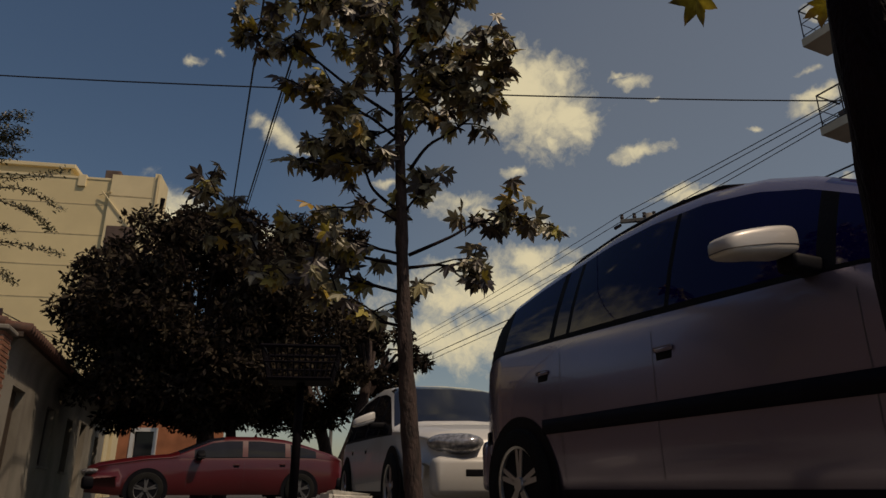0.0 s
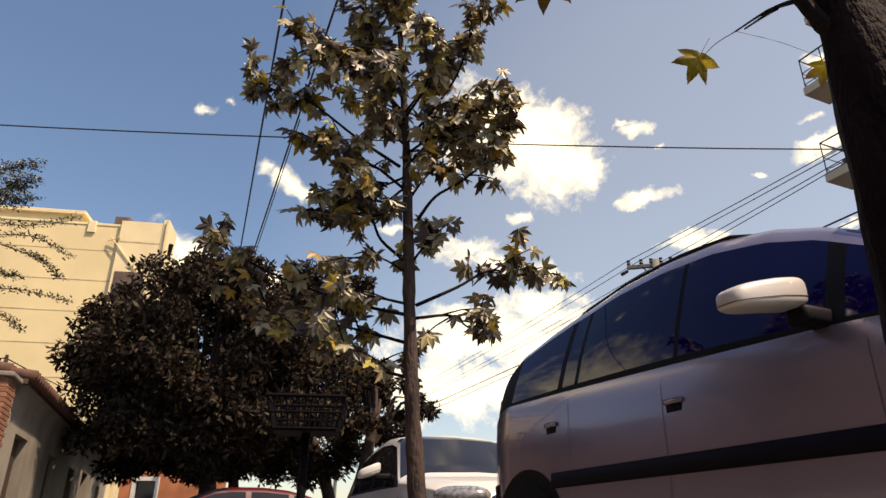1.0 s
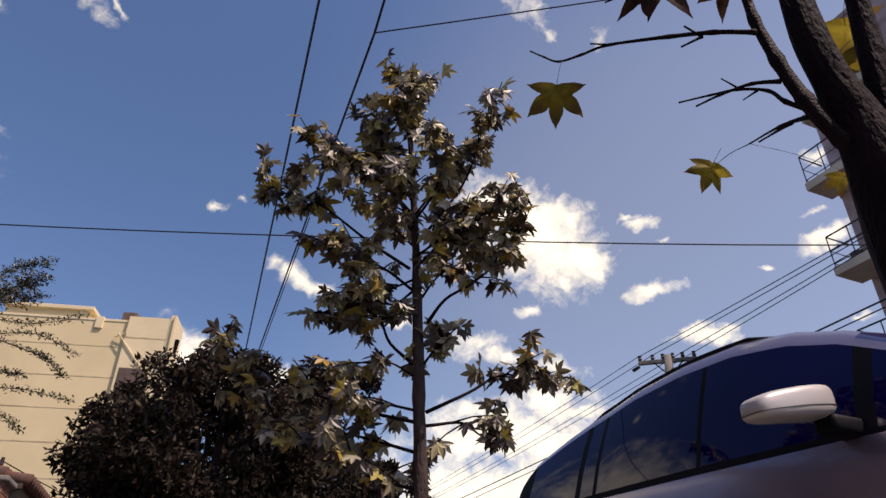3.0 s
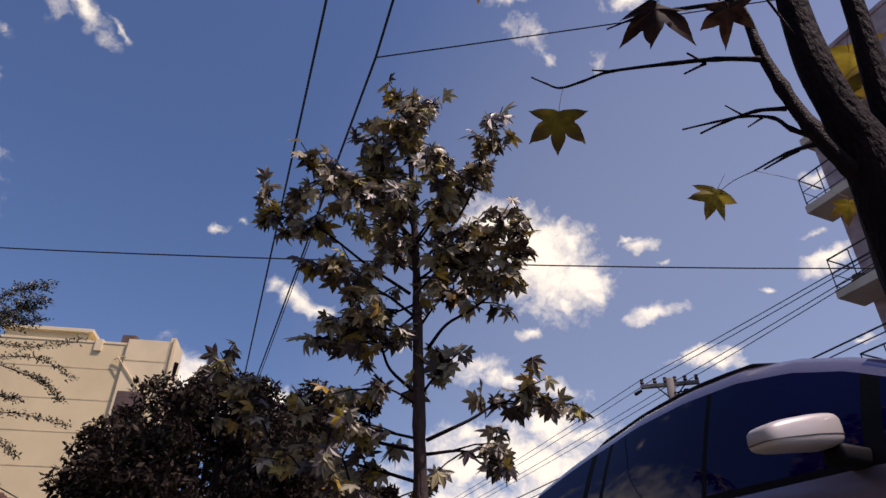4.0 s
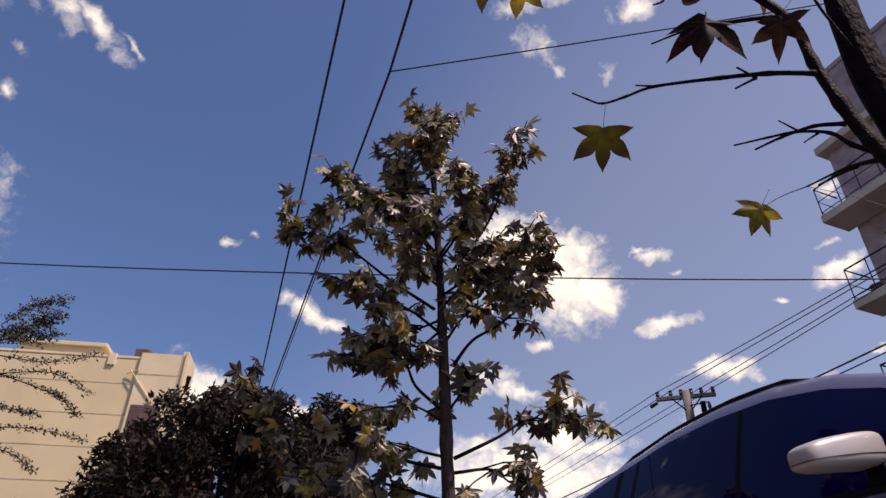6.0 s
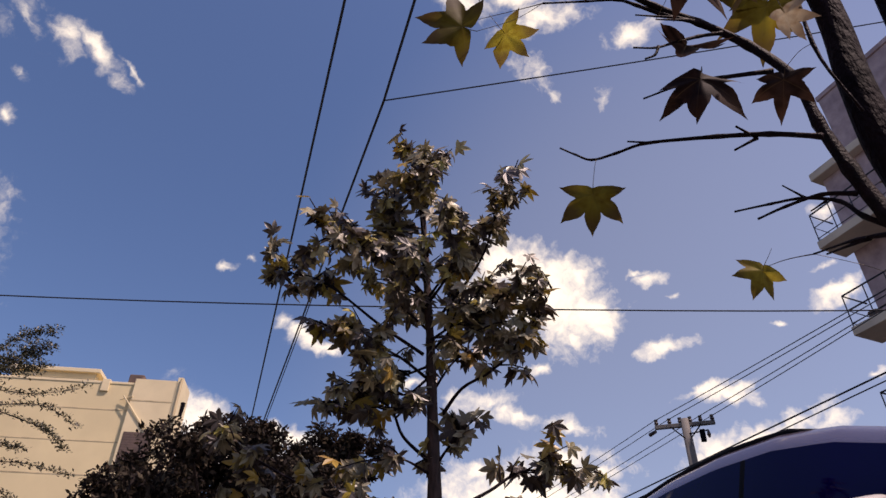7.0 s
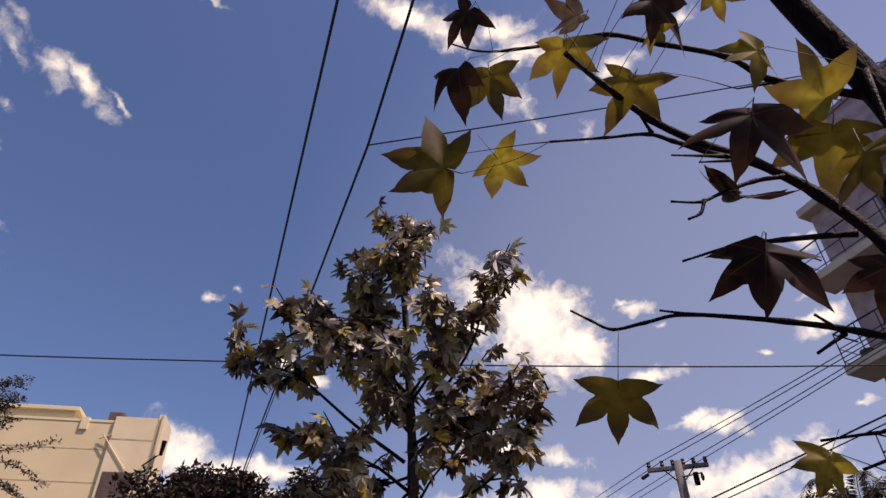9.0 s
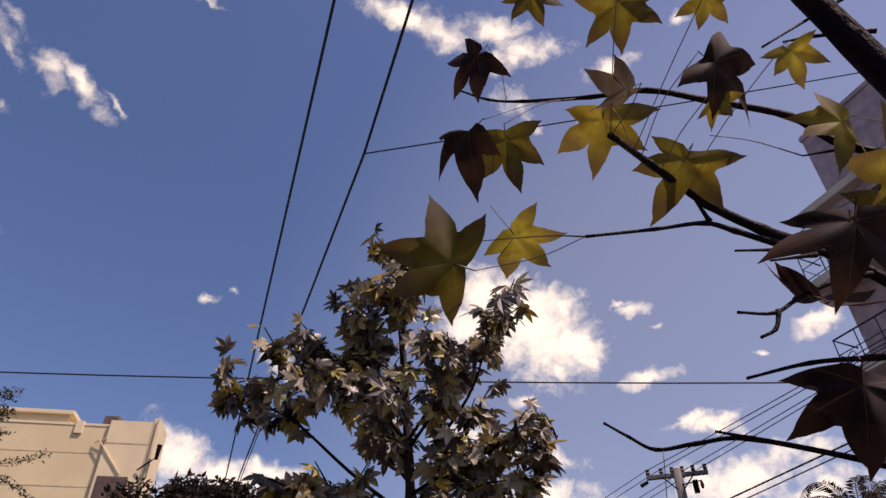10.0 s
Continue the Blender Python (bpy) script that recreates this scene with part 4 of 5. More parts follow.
G = "overhead wires"
cross = smooth_line([(-17.8, 7.12, 6.17), (-9.97, 7.12, 5.43), (-4.0, 7.12, 4.995), (3.47, 7.12, 4.73), (8.46, 7.12, 4.81), (15.1, 7.12, 5.2)], 6)
tagged(new("overhead_wire", mesh_of("overhead_wire", add_tube(bmesh.new(), cross, [0.009] * len(cross), 5), M["cable"])), "thin black wire crossing the street", "wire", G)
wire((1.9, -4.5, 8.6), (-12.4, 36, 8.6), 0.02, 0.0, "thick black cable above the pavement", G)
bent = [(2.75, -4.5, 8.6), (-1.25, 7.15, 8.6), (-6.2, 19.6, 8.6), (-12.7, 36.5, 8.6)]
tagged(new("overhead_wire", mesh_of("overhead_wire", add_tube(bmesh.new(), bent, [0.02] * 4, 6), M["cable"])), "thick black cable pulled aside by a service wire", "wire", G)
wire((-3.2, 12.2, 8.62), (-12.8, 36.5, 8.9), 0.012, 0.1, "thin black wire beside a cable", G)
wire((-1.25, 7.15, 8.6), (16.5, 9.0, 14.55), 0.012, 0.12, "thin service wire from cable to flats", G)
for (x0, y0, z0), (x1, y1) in (((5.75, 20.4, 8.68), (8.6, 13.67)), ((6.15, 20.3, 8.68), (8.72, 13.92)), ((7.0, 20.1, 8.68), (8.94, 14.41)), ((7.4, 20.0, 8.68), (9.07, 14.69))):
    d = Vector((x1 - x0, y1 - y0, 8.43 - z0)) / (y0 - y1)
    wire((x0, y0, z0), (x0 + d.x * 26, y0 + d.y * 26, 8.83), 0.013, 0.25, "thin black supply wire from the pole", G)
    wire((x0, y0, z0), (x0 - 13.5, y0 + 32, 8.6), 0.012, 0.3, "thin black supply wire from the pole", G)
wire((12.6, 5.0, 7.0), (-9.0, 55, 7.0), 0.022, 0.0, "thick black cable below the supply wires", G)
wire((12.75, 5.0, 6.95), (-8.6, 55, 6.8), 0.016, 0.0, "black cable below the supply wires", G)
wire((-8.45, 12.6, 3.5), (-14, 34, 5.5), 0.012, 0.2, "thin slack wire from the house mast", G)
wire((-8.45, 12.6, 3.5), (-20, 14, 4.2), 0.012, 0.2, "thin slack wire from the house mast", G)
far_pole = thing("street_pole", pose(-8.8, 55, 0), "thin distant pole carrying the cables", "utility pole")
part("pole", add_tube(bmesh.new(), [(0, 0, 0), (0, 0, 8.9)], [0.16, 0.11], 10), M["concrete"], far_pole)
kerb_pole = thing("street_pole", pose(-12.6, 36.3, 0), "thin distant pole carrying the cables", "utility pole")
part("pole", add_tube(bmesh.new(), [(0, 0, 0), (0, 0, 9.2)], [0.14, 0.1], 10), M["concrete"], kerb_pole)

# ---- litter basket on a post
basket = thing("litter_basket", pose(-1.04, 5.0, 0.115, 0, 0, 6), "dark steel rubbish basket on a pavement post", "basket")
part("post", add_tube(bmesh.new(), [(0, 0, 0), (0, 0, 0.92)], [0.032, 0.03], 12), M["steel"], basket, "", True)
bm = bmesh.new()
for z, w, d, r in ((1.15, 0.275, 0.2, 0.014), (1.04, 0.25, 0.18, 0.009), (0.93, 0.222, 0.155, 0.012)):
    loop = [(-w, -d, z), (w, -d, z), (w, d, z), (-w, d, z), (-w, -d, z)]
    add_tube(bm, loop, [r] * 5, 6)
part("rim", bm, M["steel"], basket)
for i in range(13):
    f = -1 + 2 * i / 12
    for s in (-1, 1):
        part("bar", add_tube(bmesh.new(), [(f * 0.222, 0.155 * s, 0.93), (f * 0.275, 0.2 * s, 1.15)], [0.005, 0.005], 5), M["steel"], basket)
for i in range(7):
    f = -1 + 2 * i / 6
    for s in (-1, 1):
        part("bar", add_tube(bmesh.new(), [(0.222 * s, f * 0.155, 0.93), (0.275 * s, f * 0.2, 1.15)], [0.005, 0.005], 5), M["steel"], basket)
part("tray", box((-0.22, -0.15, 0.915), (0.22, 0.15, 0.93)), M["steel"], basket)
stone = bmesh.new()
bmesh.ops.create_cube(stone, size=1)
bmesh.ops.bevel(stone, geom=stone.edges[:], offset=0.12, segments=2, affect="EDGES")
for v in stone.verts:
    v.co = Vector((v.co.x * 0.27, v.co.y * 0.2, v.co.z * 0.135)) + Vector((noise.noise(v.co * 3), noise.noise(v.co * 3 + Vector((5, 0, 0))), noise.noise(v.co * 4))) * 0.02
block = tagged(new("concrete_block", mesh_of("concrete_block", stone, M["pale_stone"])), "pale broken concrete block lying on the pavement", "block")
block.matrix_world = pose(-0.56, 4.2, 0.213, 0, 3, 25)


# ---- star-shaped leaves
LOBES = ((0, 1.0), (52, 0.95), (-52, 0.95), (102, 0.78), (-102, 0.78))


def leaf_shape(curl, fold, seed, fine=False):
    """Vertices and faces of a five-lobed leaf of unit width; the tip points to +y and the stalk joins at the origin."""
    rnd = random.Random(seed)
    lobes = sorted((a + rnd.uniform(-7, 7), r * rnd.uniform(0.85, 1.12)) for a, r in LOBES)
    rim = [(-178, 0.2), (-150, 0.29)]
    for k, (a, r) in enumerate(lobes):
        if fine:
            rim += [(a - 21, r * 0.62), (a - 15, r * 0.74), (a - 12, r * 0.78), (a - 7, r * 0.9), (a - 3, r * 0.99), (a + rnd.uniform(-2, 2), r * 1.12),
                    (a + 3, r * 0.98), (a + 7, r * 0.9), (a + 12, r * 0.79), (a + 15, r * 0.73), (a + 21, r * 0.62)]
        else:
            rim += [(a - 21, r * 0.64), (a - 10, r * 0.84), (a, r * 1.08), (a + 10, r * 0.84), (a + 21, r * 0.64)]
        if k < 4:
            rim.append(((a + lobes[k + 1][0]) / 2, rnd.uniform(0.46, 0.54) if fine else rnd.uniform(0.43, 0.5)))
    rim += [(150, 0.29), (178, 0.2)]
    base = 0.28

    def place(a, r):
        t = radians(a)
        x, y = math.sin(t) * r * 0.62, math.cos(t) * r * 0.62 + base
        rr = math.hypot(x, y - base)
        wave = (math.sin(t * 2.5 + seed) * 0.05) if not fine else (0.10 * math.sin(t * 1.7 + seed * 2.1) + 0.05 * math.sin(t * 4.3 + seed)) * (1 + curl)
        ripple = 0.02 * math.sin(t * 9 + seed) * rr if fine else 0.0
        return (x * (1 - 0.25 * fold * abs(x)), y, -curl * rr * rr * 1.3 + fold * abs(x) * 0.4 + wave * rr * 2 + ripple)
    n = len(rim)
    shares = (0.28, 0.55, 0.8, 1.0) if fine else (1.0,)
    verts = [(0, base, 0.0)]
    for q in shares:
        verts += [place(a, r * q) for a, r in rim]
    faces = [(0, 1 + i, 2 + i) for i in range(n - 1)]
    for m in range(len(shares) - 1):
        faces += [(1 + m * n + i, 1 + (m + 1) * n + i, 2 + (m + 1) * n + i, 2 + m * n + i) for i in range(n - 1)]
    # stalk, bent a little
    w = 0.006 if fine else 0.009
    for (y0, z0), (y1, z1) in (((base * 0.97, 0.0), (0.17, -0.012)), ((0.17, -0.012), (0.07, 0.01))):
        k = len(verts)
        verts += [(w, y0, z0), (-w, y0, z0), (-w, y1, z1), (w, y1, z1), (0.0, y0, z0 + w * 1.6), (0, y1, z1 + w * 1.6)]
        faces += [(k, k + 1, k + 2, k + 3), (k, k + 3, k + 5, k + 4), (k + 1, k + 4, k + 5, k + 2)]
    return verts, faces


def leaf_mesh(name, curl, fold, seed, mat, fine=False):
    v, f = leaf_shape(curl, fold, seed, fine)
    me = bpy.data.meshes.new(name)
    me.from_pydata(v, [], f)
    me.materials.append(mat)
    me.polygons.foreach_set("use_smooth", [True] * len(me.polygons))
    return me


def leaf_pose(at, tip, face, size):
    """Pose of a leaf whose stalk joins at the point, pointing along tip, its blade facing face."""
    y = Vector(tip).normalized()
    z = (Vector(face) - y * Vector(face).dot(y)).normalized()
    x = y.cross(z)
    m = Matrix((x, y, z)).transposed().to_4x4()
    return Matrix.Translation(at) @ m @ Matrix.Scale(size, 4)


# ---- young sweetgum in the pavement
gum = thing("sweetgum_tree", pose(0, 0, 0), "young sweetgum tree with star-shaped green and brown leaves", "tree")
TRUNK = [(-0.09, 3.03, 0.10), (-0.12, 3.03, 0.27), (-0.155, 3.035, 0.69), (-0.178, 3.03, 1.05), (-0.198, 3.03, 1.49), (-0.22, 3.03, 2.01), (-0.235, 3.03, 2.3), (-0.265, 2.95, 2.75), (-0.28, 2.9, 3.0), (-0.285, 2.87, 3.15)]
line = smooth_line(TRUNK, 6)
radii = [0.043 - 0.036 * (k / (len(line) - 1)) ** 1.1 + 0.004 * noise.noise((k * 0.9, 3, 1)) for k in range(len(line))]
part("trunk", add_tube(bmesh.new(), line, radii, 16, 0.3), M["bark"], gum, "slender grey-brown trunk", True)
VARIANTS = [leaf_mesh("leaf", c, f, i, LEAF) for i, (c, f) in enumerate(((0.3, 0.1), (0.5, 0.25), (0.15, 0.3), (0.7, 0.05), (0.3, 0.4), (0.1, 0.15), (0.9, 0.2), (0.4, 0.3)))]
rnd = random.Random(11)
mass_v, mass_f, loose = [], [], 0


def put_leaf(at, out, size):
    """Hangs one leaf at a point of a twig."""
    global loose
    out = Vector(out).normalized()
    tip = out * rnd.uniform(0.2, 0.8) + Vector((rnd.gauss(0, 0.5), rnd.gauss(0, 0.35), rnd.uniform(-1.5, -0.1)))
    face = Vector((rnd.gauss(0.15, 0.75), rnd.gauss(-0.6, 0.75), rnd.gauss(0.45, 0.5))) + out * 0.4
    m = leaf_pose(at, tip, face, size)
    k = rnd.randrange(len(VARIANTS))
    if loose < 300:
        ob = new("leaf", VARIANTS[k])
        ob.parent, ob.matrix_basis = gum, m
        loose += 1
    else:
        base = len(mass_v)
        v, f = leaf_shape((0.3, 0.5, 0.15, 0.7, 0.3)[k % 5], (0.1, 0.25, 0.35, 0.05, 0.5)[k % 5], k)
        mass_v.extend(m @ Vector(p) for p in v)
        mass_f.extend(tuple(base + i for i in q) for q in f)


def bough(pts, leaves, start):
    """A bough from the trunk with leafy side shoots from a share of its length on."""
    line = smooth_line(pts, 5)
    n = len(line) - 1
    thick = 0.0045 + 0.001 * len(pts)
    bm = add_tube(bmesh.new(), line, [thick * (1 - 0.8 * k / n) for k in range(n + 1)], 7, 0.1)
    shoots = []
    leaves = int(leaves * 2.75)
    for s in range(max(2, leaves // 7)):
        f = start + (1 - start) * (s + 0.6) / max(2, leaves // 7)
        i = min(n - 1, int(f * n))
        p = line[i].lerp(line[i + 1], f * n - i)
        along = (line[i + 1] - line[i]).normalized()
        d = (along * 0.6 + Vector((rnd.gauss(0, 0.6), rnd.gauss(0, 0.7), rnd.uniform(-0.25, 0.8)))).normalized()
        q = p + d * rnd.uniform(0.08, 0.24)
        add_tube(bm, [p, p.lerp(q, 0.5) + Vector((0, 0, 0.01)), q], [0.005, 0.004, 0.0025], 5)
        shoots.append((p, q, d))
    part("bough", bm, M["twig"], gum, "thin brown bough", True)
    for k in range(leaves):
        p, q, d = shoots[k % len(shoots)]
        at = p.lerp(q, rnd.uniform(0.25, 1.05))
        put_leaf(at, d, rnd.uniform(0.07, 0.115))


bough([(-0.259, 3.030, 2.096), (-0.490, 3.055, 2.282), (-0.774, 3.080, 2.537), (-0.980, 3.105, 2.634), (-1.131, 3.130, 2.745)], 38, 0.4)
bough([(-0.253, 2.930, 2.375), (-0.388, 2.813, 2.472), (-0.550, 2.697, 2.510), (-0.712, 2.580, 2.478)], 34, 0.3)
bough([(-0.263, 2.930, 2.710), (-0.289, 2.830, 2.949), (-0.275, 2.730, 2.972)], 40, 0.3)
bough([(-0.234, 3.030, 2.230), (0.018, 2.897, 2.530), (0.108, 2.763, 2.725), (0.163, 2.630, 2.769)], 26, 0.5)
bough([(-0.168, 3.030, 1.783), (-0.072, 2.955, 1.882), (0.064, 2.880, 1.933), (0.240, 2.805, 2.075), (0.355, 2.730, 2.284)], 44, 0.5)
bough([(-0.235, 3.030, 1.967), (-0.381, 2.963, 2.059), (-0.515, 2.897, 2.086), (-0.646, 2.830, 2.104)], 34, 0.25)
bough([(-0.203, 3.030, 1.555), (-0.343, 3.055, 1.692), (-0.408, 3.080, 1.837), (-0.528, 3.105, 1.911), (-0.629, 3.130, 1.877)], 26, 0.45)
bough([(-0.197, 3.030, 1.500), (-0.331, 2.980, 1.563), (-0.441, 2.930, 1.543)], 12, 0.2)
bough([(-0.190, 3.030, 1.555), (-0.126, 3.030, 1.652), (-0.086, 3.030, 1.724)], 14, 0.2)
bough([(-0.161, 3.030, 1.343), (0.032, 3.092, 1.455), (0.197, 3.155, 1.568), (0.366, 3.217, 1.569), (0.56, 3.280, 1.60)], 28, 0.3)
bough([(-0.160, 3.030, 1.280), (0.004, 3.097, 1.313), (0.107, 3.163, 1.268), (0.231, 3.230, 1.331)], 18, 0.15)
bough([(-0.183, 3.030, 1.291), (-0.445, 3.080, 1.365), (-0.793, 3.130, 1.500), (-1.076, 3.180, 1.658), (-1.265, 3.230, 1.775)], 34, 0.1)
bough([(-0.181, 3.030, 1.154), (-0.505, 3.147, 1.272), (-0.870, 3.263, 1.368), (-1.155, 3.380, 1.564)], 36, 0.1)
bough([(-0.172, 3.030, 0.994), (-0.377, 3.063, 1.055), (-0.598, 3.097, 1.145), (-0.775, 3.130, 1.267)], 28, 0.1)
bough([(-0.198, 3.030, 1.348), (-0.433, 2.980, 1.386), (-0.584, 2.930, 1.396)], 20, 0.1)
bough([(-0.245, 2.930, 2.305), (-0.128, 2.830, 2.446), (-0.069, 2.730, 2.661), (-0.111, 2.630, 2.633)], 30, 0.2)
bough([(-0.249, 2.930, 2.447), (-0.406, 2.880, 2.711), (-0.407, 2.830, 2.807)], 30, 0.2)
bough([(-0.241, 3.030, 2.162), (-0.014, 2.905, 2.253), (0.151, 2.780, 2.253)], 26, 0.3)
bough([(-0.242, 3.030, 2.230), (-0.422, 3.180, 2.508), (-0.539, 3.330, 2.856)], 32, 0.2)
bough([(-0.237, 3.030, 2.031), (-0.396, 3.155, 2.033), (-0.561, 3.280, 2.064)], 26, 0.2)
bough([(-0.236, 3.030, 2.335), (-0.301, 2.855, 2.394), (-0.222, 2.680, 2.440)], 26, 0.1)
bough([(-0.230, 3.030, 2.096), (-0.073, 3.105, 2.346), (0.070, 3.180, 2.620)], 30, 0.2)
bough([(-0.265, 2.930, 2.790), (-0.271, 2.980, 3.151), (-0.262, 3.030, 3.360)], 24, 0.3)
bough([(-0.225, 3.030, 1.874), (-0.102, 3.080, 2.090), (0.076, 3.130, 2.219)], 20, 0.3)
bough([(-0.246, 2.930, 2.340), (-0.087, 2.955, 2.612), (0.029, 2.980, 2.807)], 24, 0.2)
bough([(-0.246, 2.930, 2.340), (-0.408, 2.955, 2.615), (-0.526, 2.980, 2.733)], 20, 0.2)
bough([(-0.235, 3.030, 1.967), (-0.342, 2.955, 1.852), (-0.499, 2.880, 1.890)], 18, 0.2)
bough([(-0.216, 3.030, 1.843), (-0.377, 3.055, 1.825), (-0.489, 3.080, 1.792)], 14, 0.2)
bough([(-0.232, 3.030, 2.162), (-0.100, 2.930, 2.202), (0.012, 2.830, 2.107)], 16, 0.2)
bough([(-0.246, 2.930, 2.34), (-0.42, 2.95, 2.62), (-0.60, 2.97, 2.78), (-0.72, 2.98, 2.86)], 26, 0.35)
bough([(-0.255, 2.930, 2.55), (-0.40, 2.92, 2.82), (-0.50, 2.91, 2.98)], 24, 0.35)
bough([(-0.27, 2.92, 2.85), (-0.30, 2.90, 3.12), (-0.33, 2.88, 3.30)], 22, 0.3)
for k in range(26):
    z = rnd.uniform(1.55, 3.1)
    at = Vector((-0.2 - (z - 1.5) * 0.055, 3.03, z))
    put_leaf(at, (rnd.gauss(0, 1), rnd.gauss(0, 1), 0.2), rnd.uniform(0.07, 0.11))
me = bpy.data.meshes.new("leaf_mass")
me.from_pydata(mass_v, [], mass_f)
me.materials.append(LEAF_JOINED)
ob = tagged(new("leaf_mass", me), "dense green and brown star-shaped leaves", kind="stuff")
ob.parent = gum
# tree pit
pit = tagged(new("tree_pit", mesh_of("tree_pit", box((-0.38, 2.75, 0.1), (0.22, 3.31, 0.157), 0.01), M["bark"])), "square of dark soil round the young tree", "soil")

# ---- nearer sweetgum beside the camera
near_tree = thing("sweetgum_tree", pose(0, 0, 0), "sweetgum with shade-darkened stems and sparse yellowing leaves, close by", "tree")


bare = []          # points along the limbs and twigs, where stalks can join


def limb(name, pts, r0, r1, parent, girth=None):
    line = smooth_line(pts, 5)
    n = len(line) - 1
    if name != "stem":
        bare.extend(line)
    if r0 <= 0.02:
        r0, r1 = r0 * 0.85, r1 * 0.55
    bumps = 0.1 if r0 > 0.02 else 0.3
    rr = [(r0 + (r1 - r0) * (k / n) ** (0.8 if name != "trunk" else 0.5)) * (1 + (0.22 * (k % 5 == 0) if 0.002 < r0 < 0.02 else 0)) for k in range(n + 1)]
    if girth:
        rr = [lerp(list(enumerate(girth)), k / 5) for k in range(n + 1)]
    if name == "stem":
        mat, lab = M["dark_wood"], "thin leaf stalk"
    else:
        mat, lab = (M["near_bark"], "rough bark with shade darkened into its colour") if r0 > 0.02 else (M["twig"], "knobbly bare twig")
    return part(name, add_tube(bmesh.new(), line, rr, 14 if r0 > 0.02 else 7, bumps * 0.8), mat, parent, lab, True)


count = 0
CURLS = ((0.12, 0.0), (0.22, 0.06), (0.08, -0.06), (0.3, 0.04))


def near_leaf(at, tip, face, size, mat):
    global count
    c, f = CURLS[count % 4]
    if mat in (NEAR_LEAF[1], NEAR_LEAF[2]):
        c, f = c + 0.28, f - 0.1
    me = leaf_mesh("leaf", c, f, 100 + count, mat, True)
    ob = new("leaf", me)
    ob.parent, ob.matrix_basis = near_tree, leaf_pose(at, tip, face, size)
    foot = Vector(at) + Vector(tip).normalized() * size * 0.08
    join = min(bare, key=lambda p: (p - foot).length)
    if (join - foot).length > 0.2:
        join = foot - Vector(tip).normalized() * size * 0.3
    mid = foot.lerp(join, 0.5) - Vector(tip).normalized() * size * 0.08
    stalk = smooth_line([foot, mid, join], 5)
    part("stalk", add_tube(bmesh.new(), stalk, [0.0006] * len(stalk), 5), M["stalk"], near_tree, "thin pale leaf stalk", True)
    tagged(ob, ("olive-yellow translucent leaf", "withered purple-brown leaf", "curled pale leaf", "bright yellow leaf")[NEAR_LEAF.index(mat)])
    count += 1


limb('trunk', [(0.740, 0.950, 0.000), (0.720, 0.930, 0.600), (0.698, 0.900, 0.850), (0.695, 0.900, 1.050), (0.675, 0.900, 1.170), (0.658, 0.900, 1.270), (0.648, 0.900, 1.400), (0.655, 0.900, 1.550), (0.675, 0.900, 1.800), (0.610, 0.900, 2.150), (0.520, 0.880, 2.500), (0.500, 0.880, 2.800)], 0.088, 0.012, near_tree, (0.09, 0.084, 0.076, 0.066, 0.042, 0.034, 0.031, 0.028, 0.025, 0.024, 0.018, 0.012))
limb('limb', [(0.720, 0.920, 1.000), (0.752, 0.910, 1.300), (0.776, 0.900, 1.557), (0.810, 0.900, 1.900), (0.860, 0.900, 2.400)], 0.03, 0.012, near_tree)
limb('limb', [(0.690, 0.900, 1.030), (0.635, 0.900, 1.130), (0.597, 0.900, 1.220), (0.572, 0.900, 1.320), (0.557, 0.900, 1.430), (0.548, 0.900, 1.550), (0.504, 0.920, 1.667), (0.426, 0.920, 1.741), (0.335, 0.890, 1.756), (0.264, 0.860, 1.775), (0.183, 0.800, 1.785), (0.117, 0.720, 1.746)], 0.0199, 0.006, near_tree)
limb('twig', [(0.542, 0.886, 1.381), (0.493, 0.940, 1.443), (0.431, 1.000, 1.499), (0.329, 1.080, 1.566), (0.272, 1.120, 1.577), (0.224, 1.140, 1.578), (0.192, 1.145, 1.599), (0.160, 1.146, 1.621)], 0.0065, 0.003, near_tree)
limb('twig', [(0.480, 0.960, 1.454), (0.449, 0.960, 1.485)], 0.004, 0.003, near_tree)
limb('twig', [(0.480, 0.960, 1.454), (0.433, 0.960, 1.425)], 0.004, 0.003, near_tree)
limb('twig', [(0.335, 1.080, 1.566), (0.290, 1.090, 1.581)], 0.004, 0.003, near_tree)
limb('twig', [(0.611, 0.900, 1.192), (0.576, 0.920, 1.237), (0.569, 0.950, 1.294), (0.531, 0.980, 1.327), (0.485, 1.000, 1.332), (0.428, 1.020, 1.332)], 0.006, 0.003, near_tree)
limb('twig', [(0.566, 0.900, 1.268), (0.530, 0.930, 1.292), (0.479, 0.950, 1.285), (0.437, 0.970, 1.275)], 0.005, 0.003, near_tree)
limb('twig', [(0.536, 0.980, 1.327), (0.504, 0.980, 1.357)], 0.003, 0.002, near_tree)
limb('twig', [(0.555, 0.960, 1.304), (0.529, 0.970, 1.290)], 0.003, 0.002, near_tree)
limb('twig', [(0.615, 0.920, 1.204), (0.603, 1.000, 1.251), (0.600, 1.120, 1.308)], 0.006, 0.003, near_tree)
limb('twig', [(0.606, 0.970, 1.233), (0.598, 1.080, 1.279)], 0.005, 0.003, near_tree)
limb('stem', [(0.600, 1.120, 1.308), (0.618, 1.250, 1.386), (0.651, 1.410, 1.475)], 0.0016, 0.0012, near_tree)
limb('twig', [(0.437, 0.920, 1.736), (0.354, 0.900, 1.741), (0.296, 0.880, 1.747), (0.257, 0.870, 1.752), (0.191, 0.860, 1.735), (0.106, 0.850, 1.718)], 0.006, 0.003, near_tree)
limb('twig', [(0.265, 0.870, 1.754), (0.250, 0.860, 1.787)], 0.004, 0.003, near_tree)
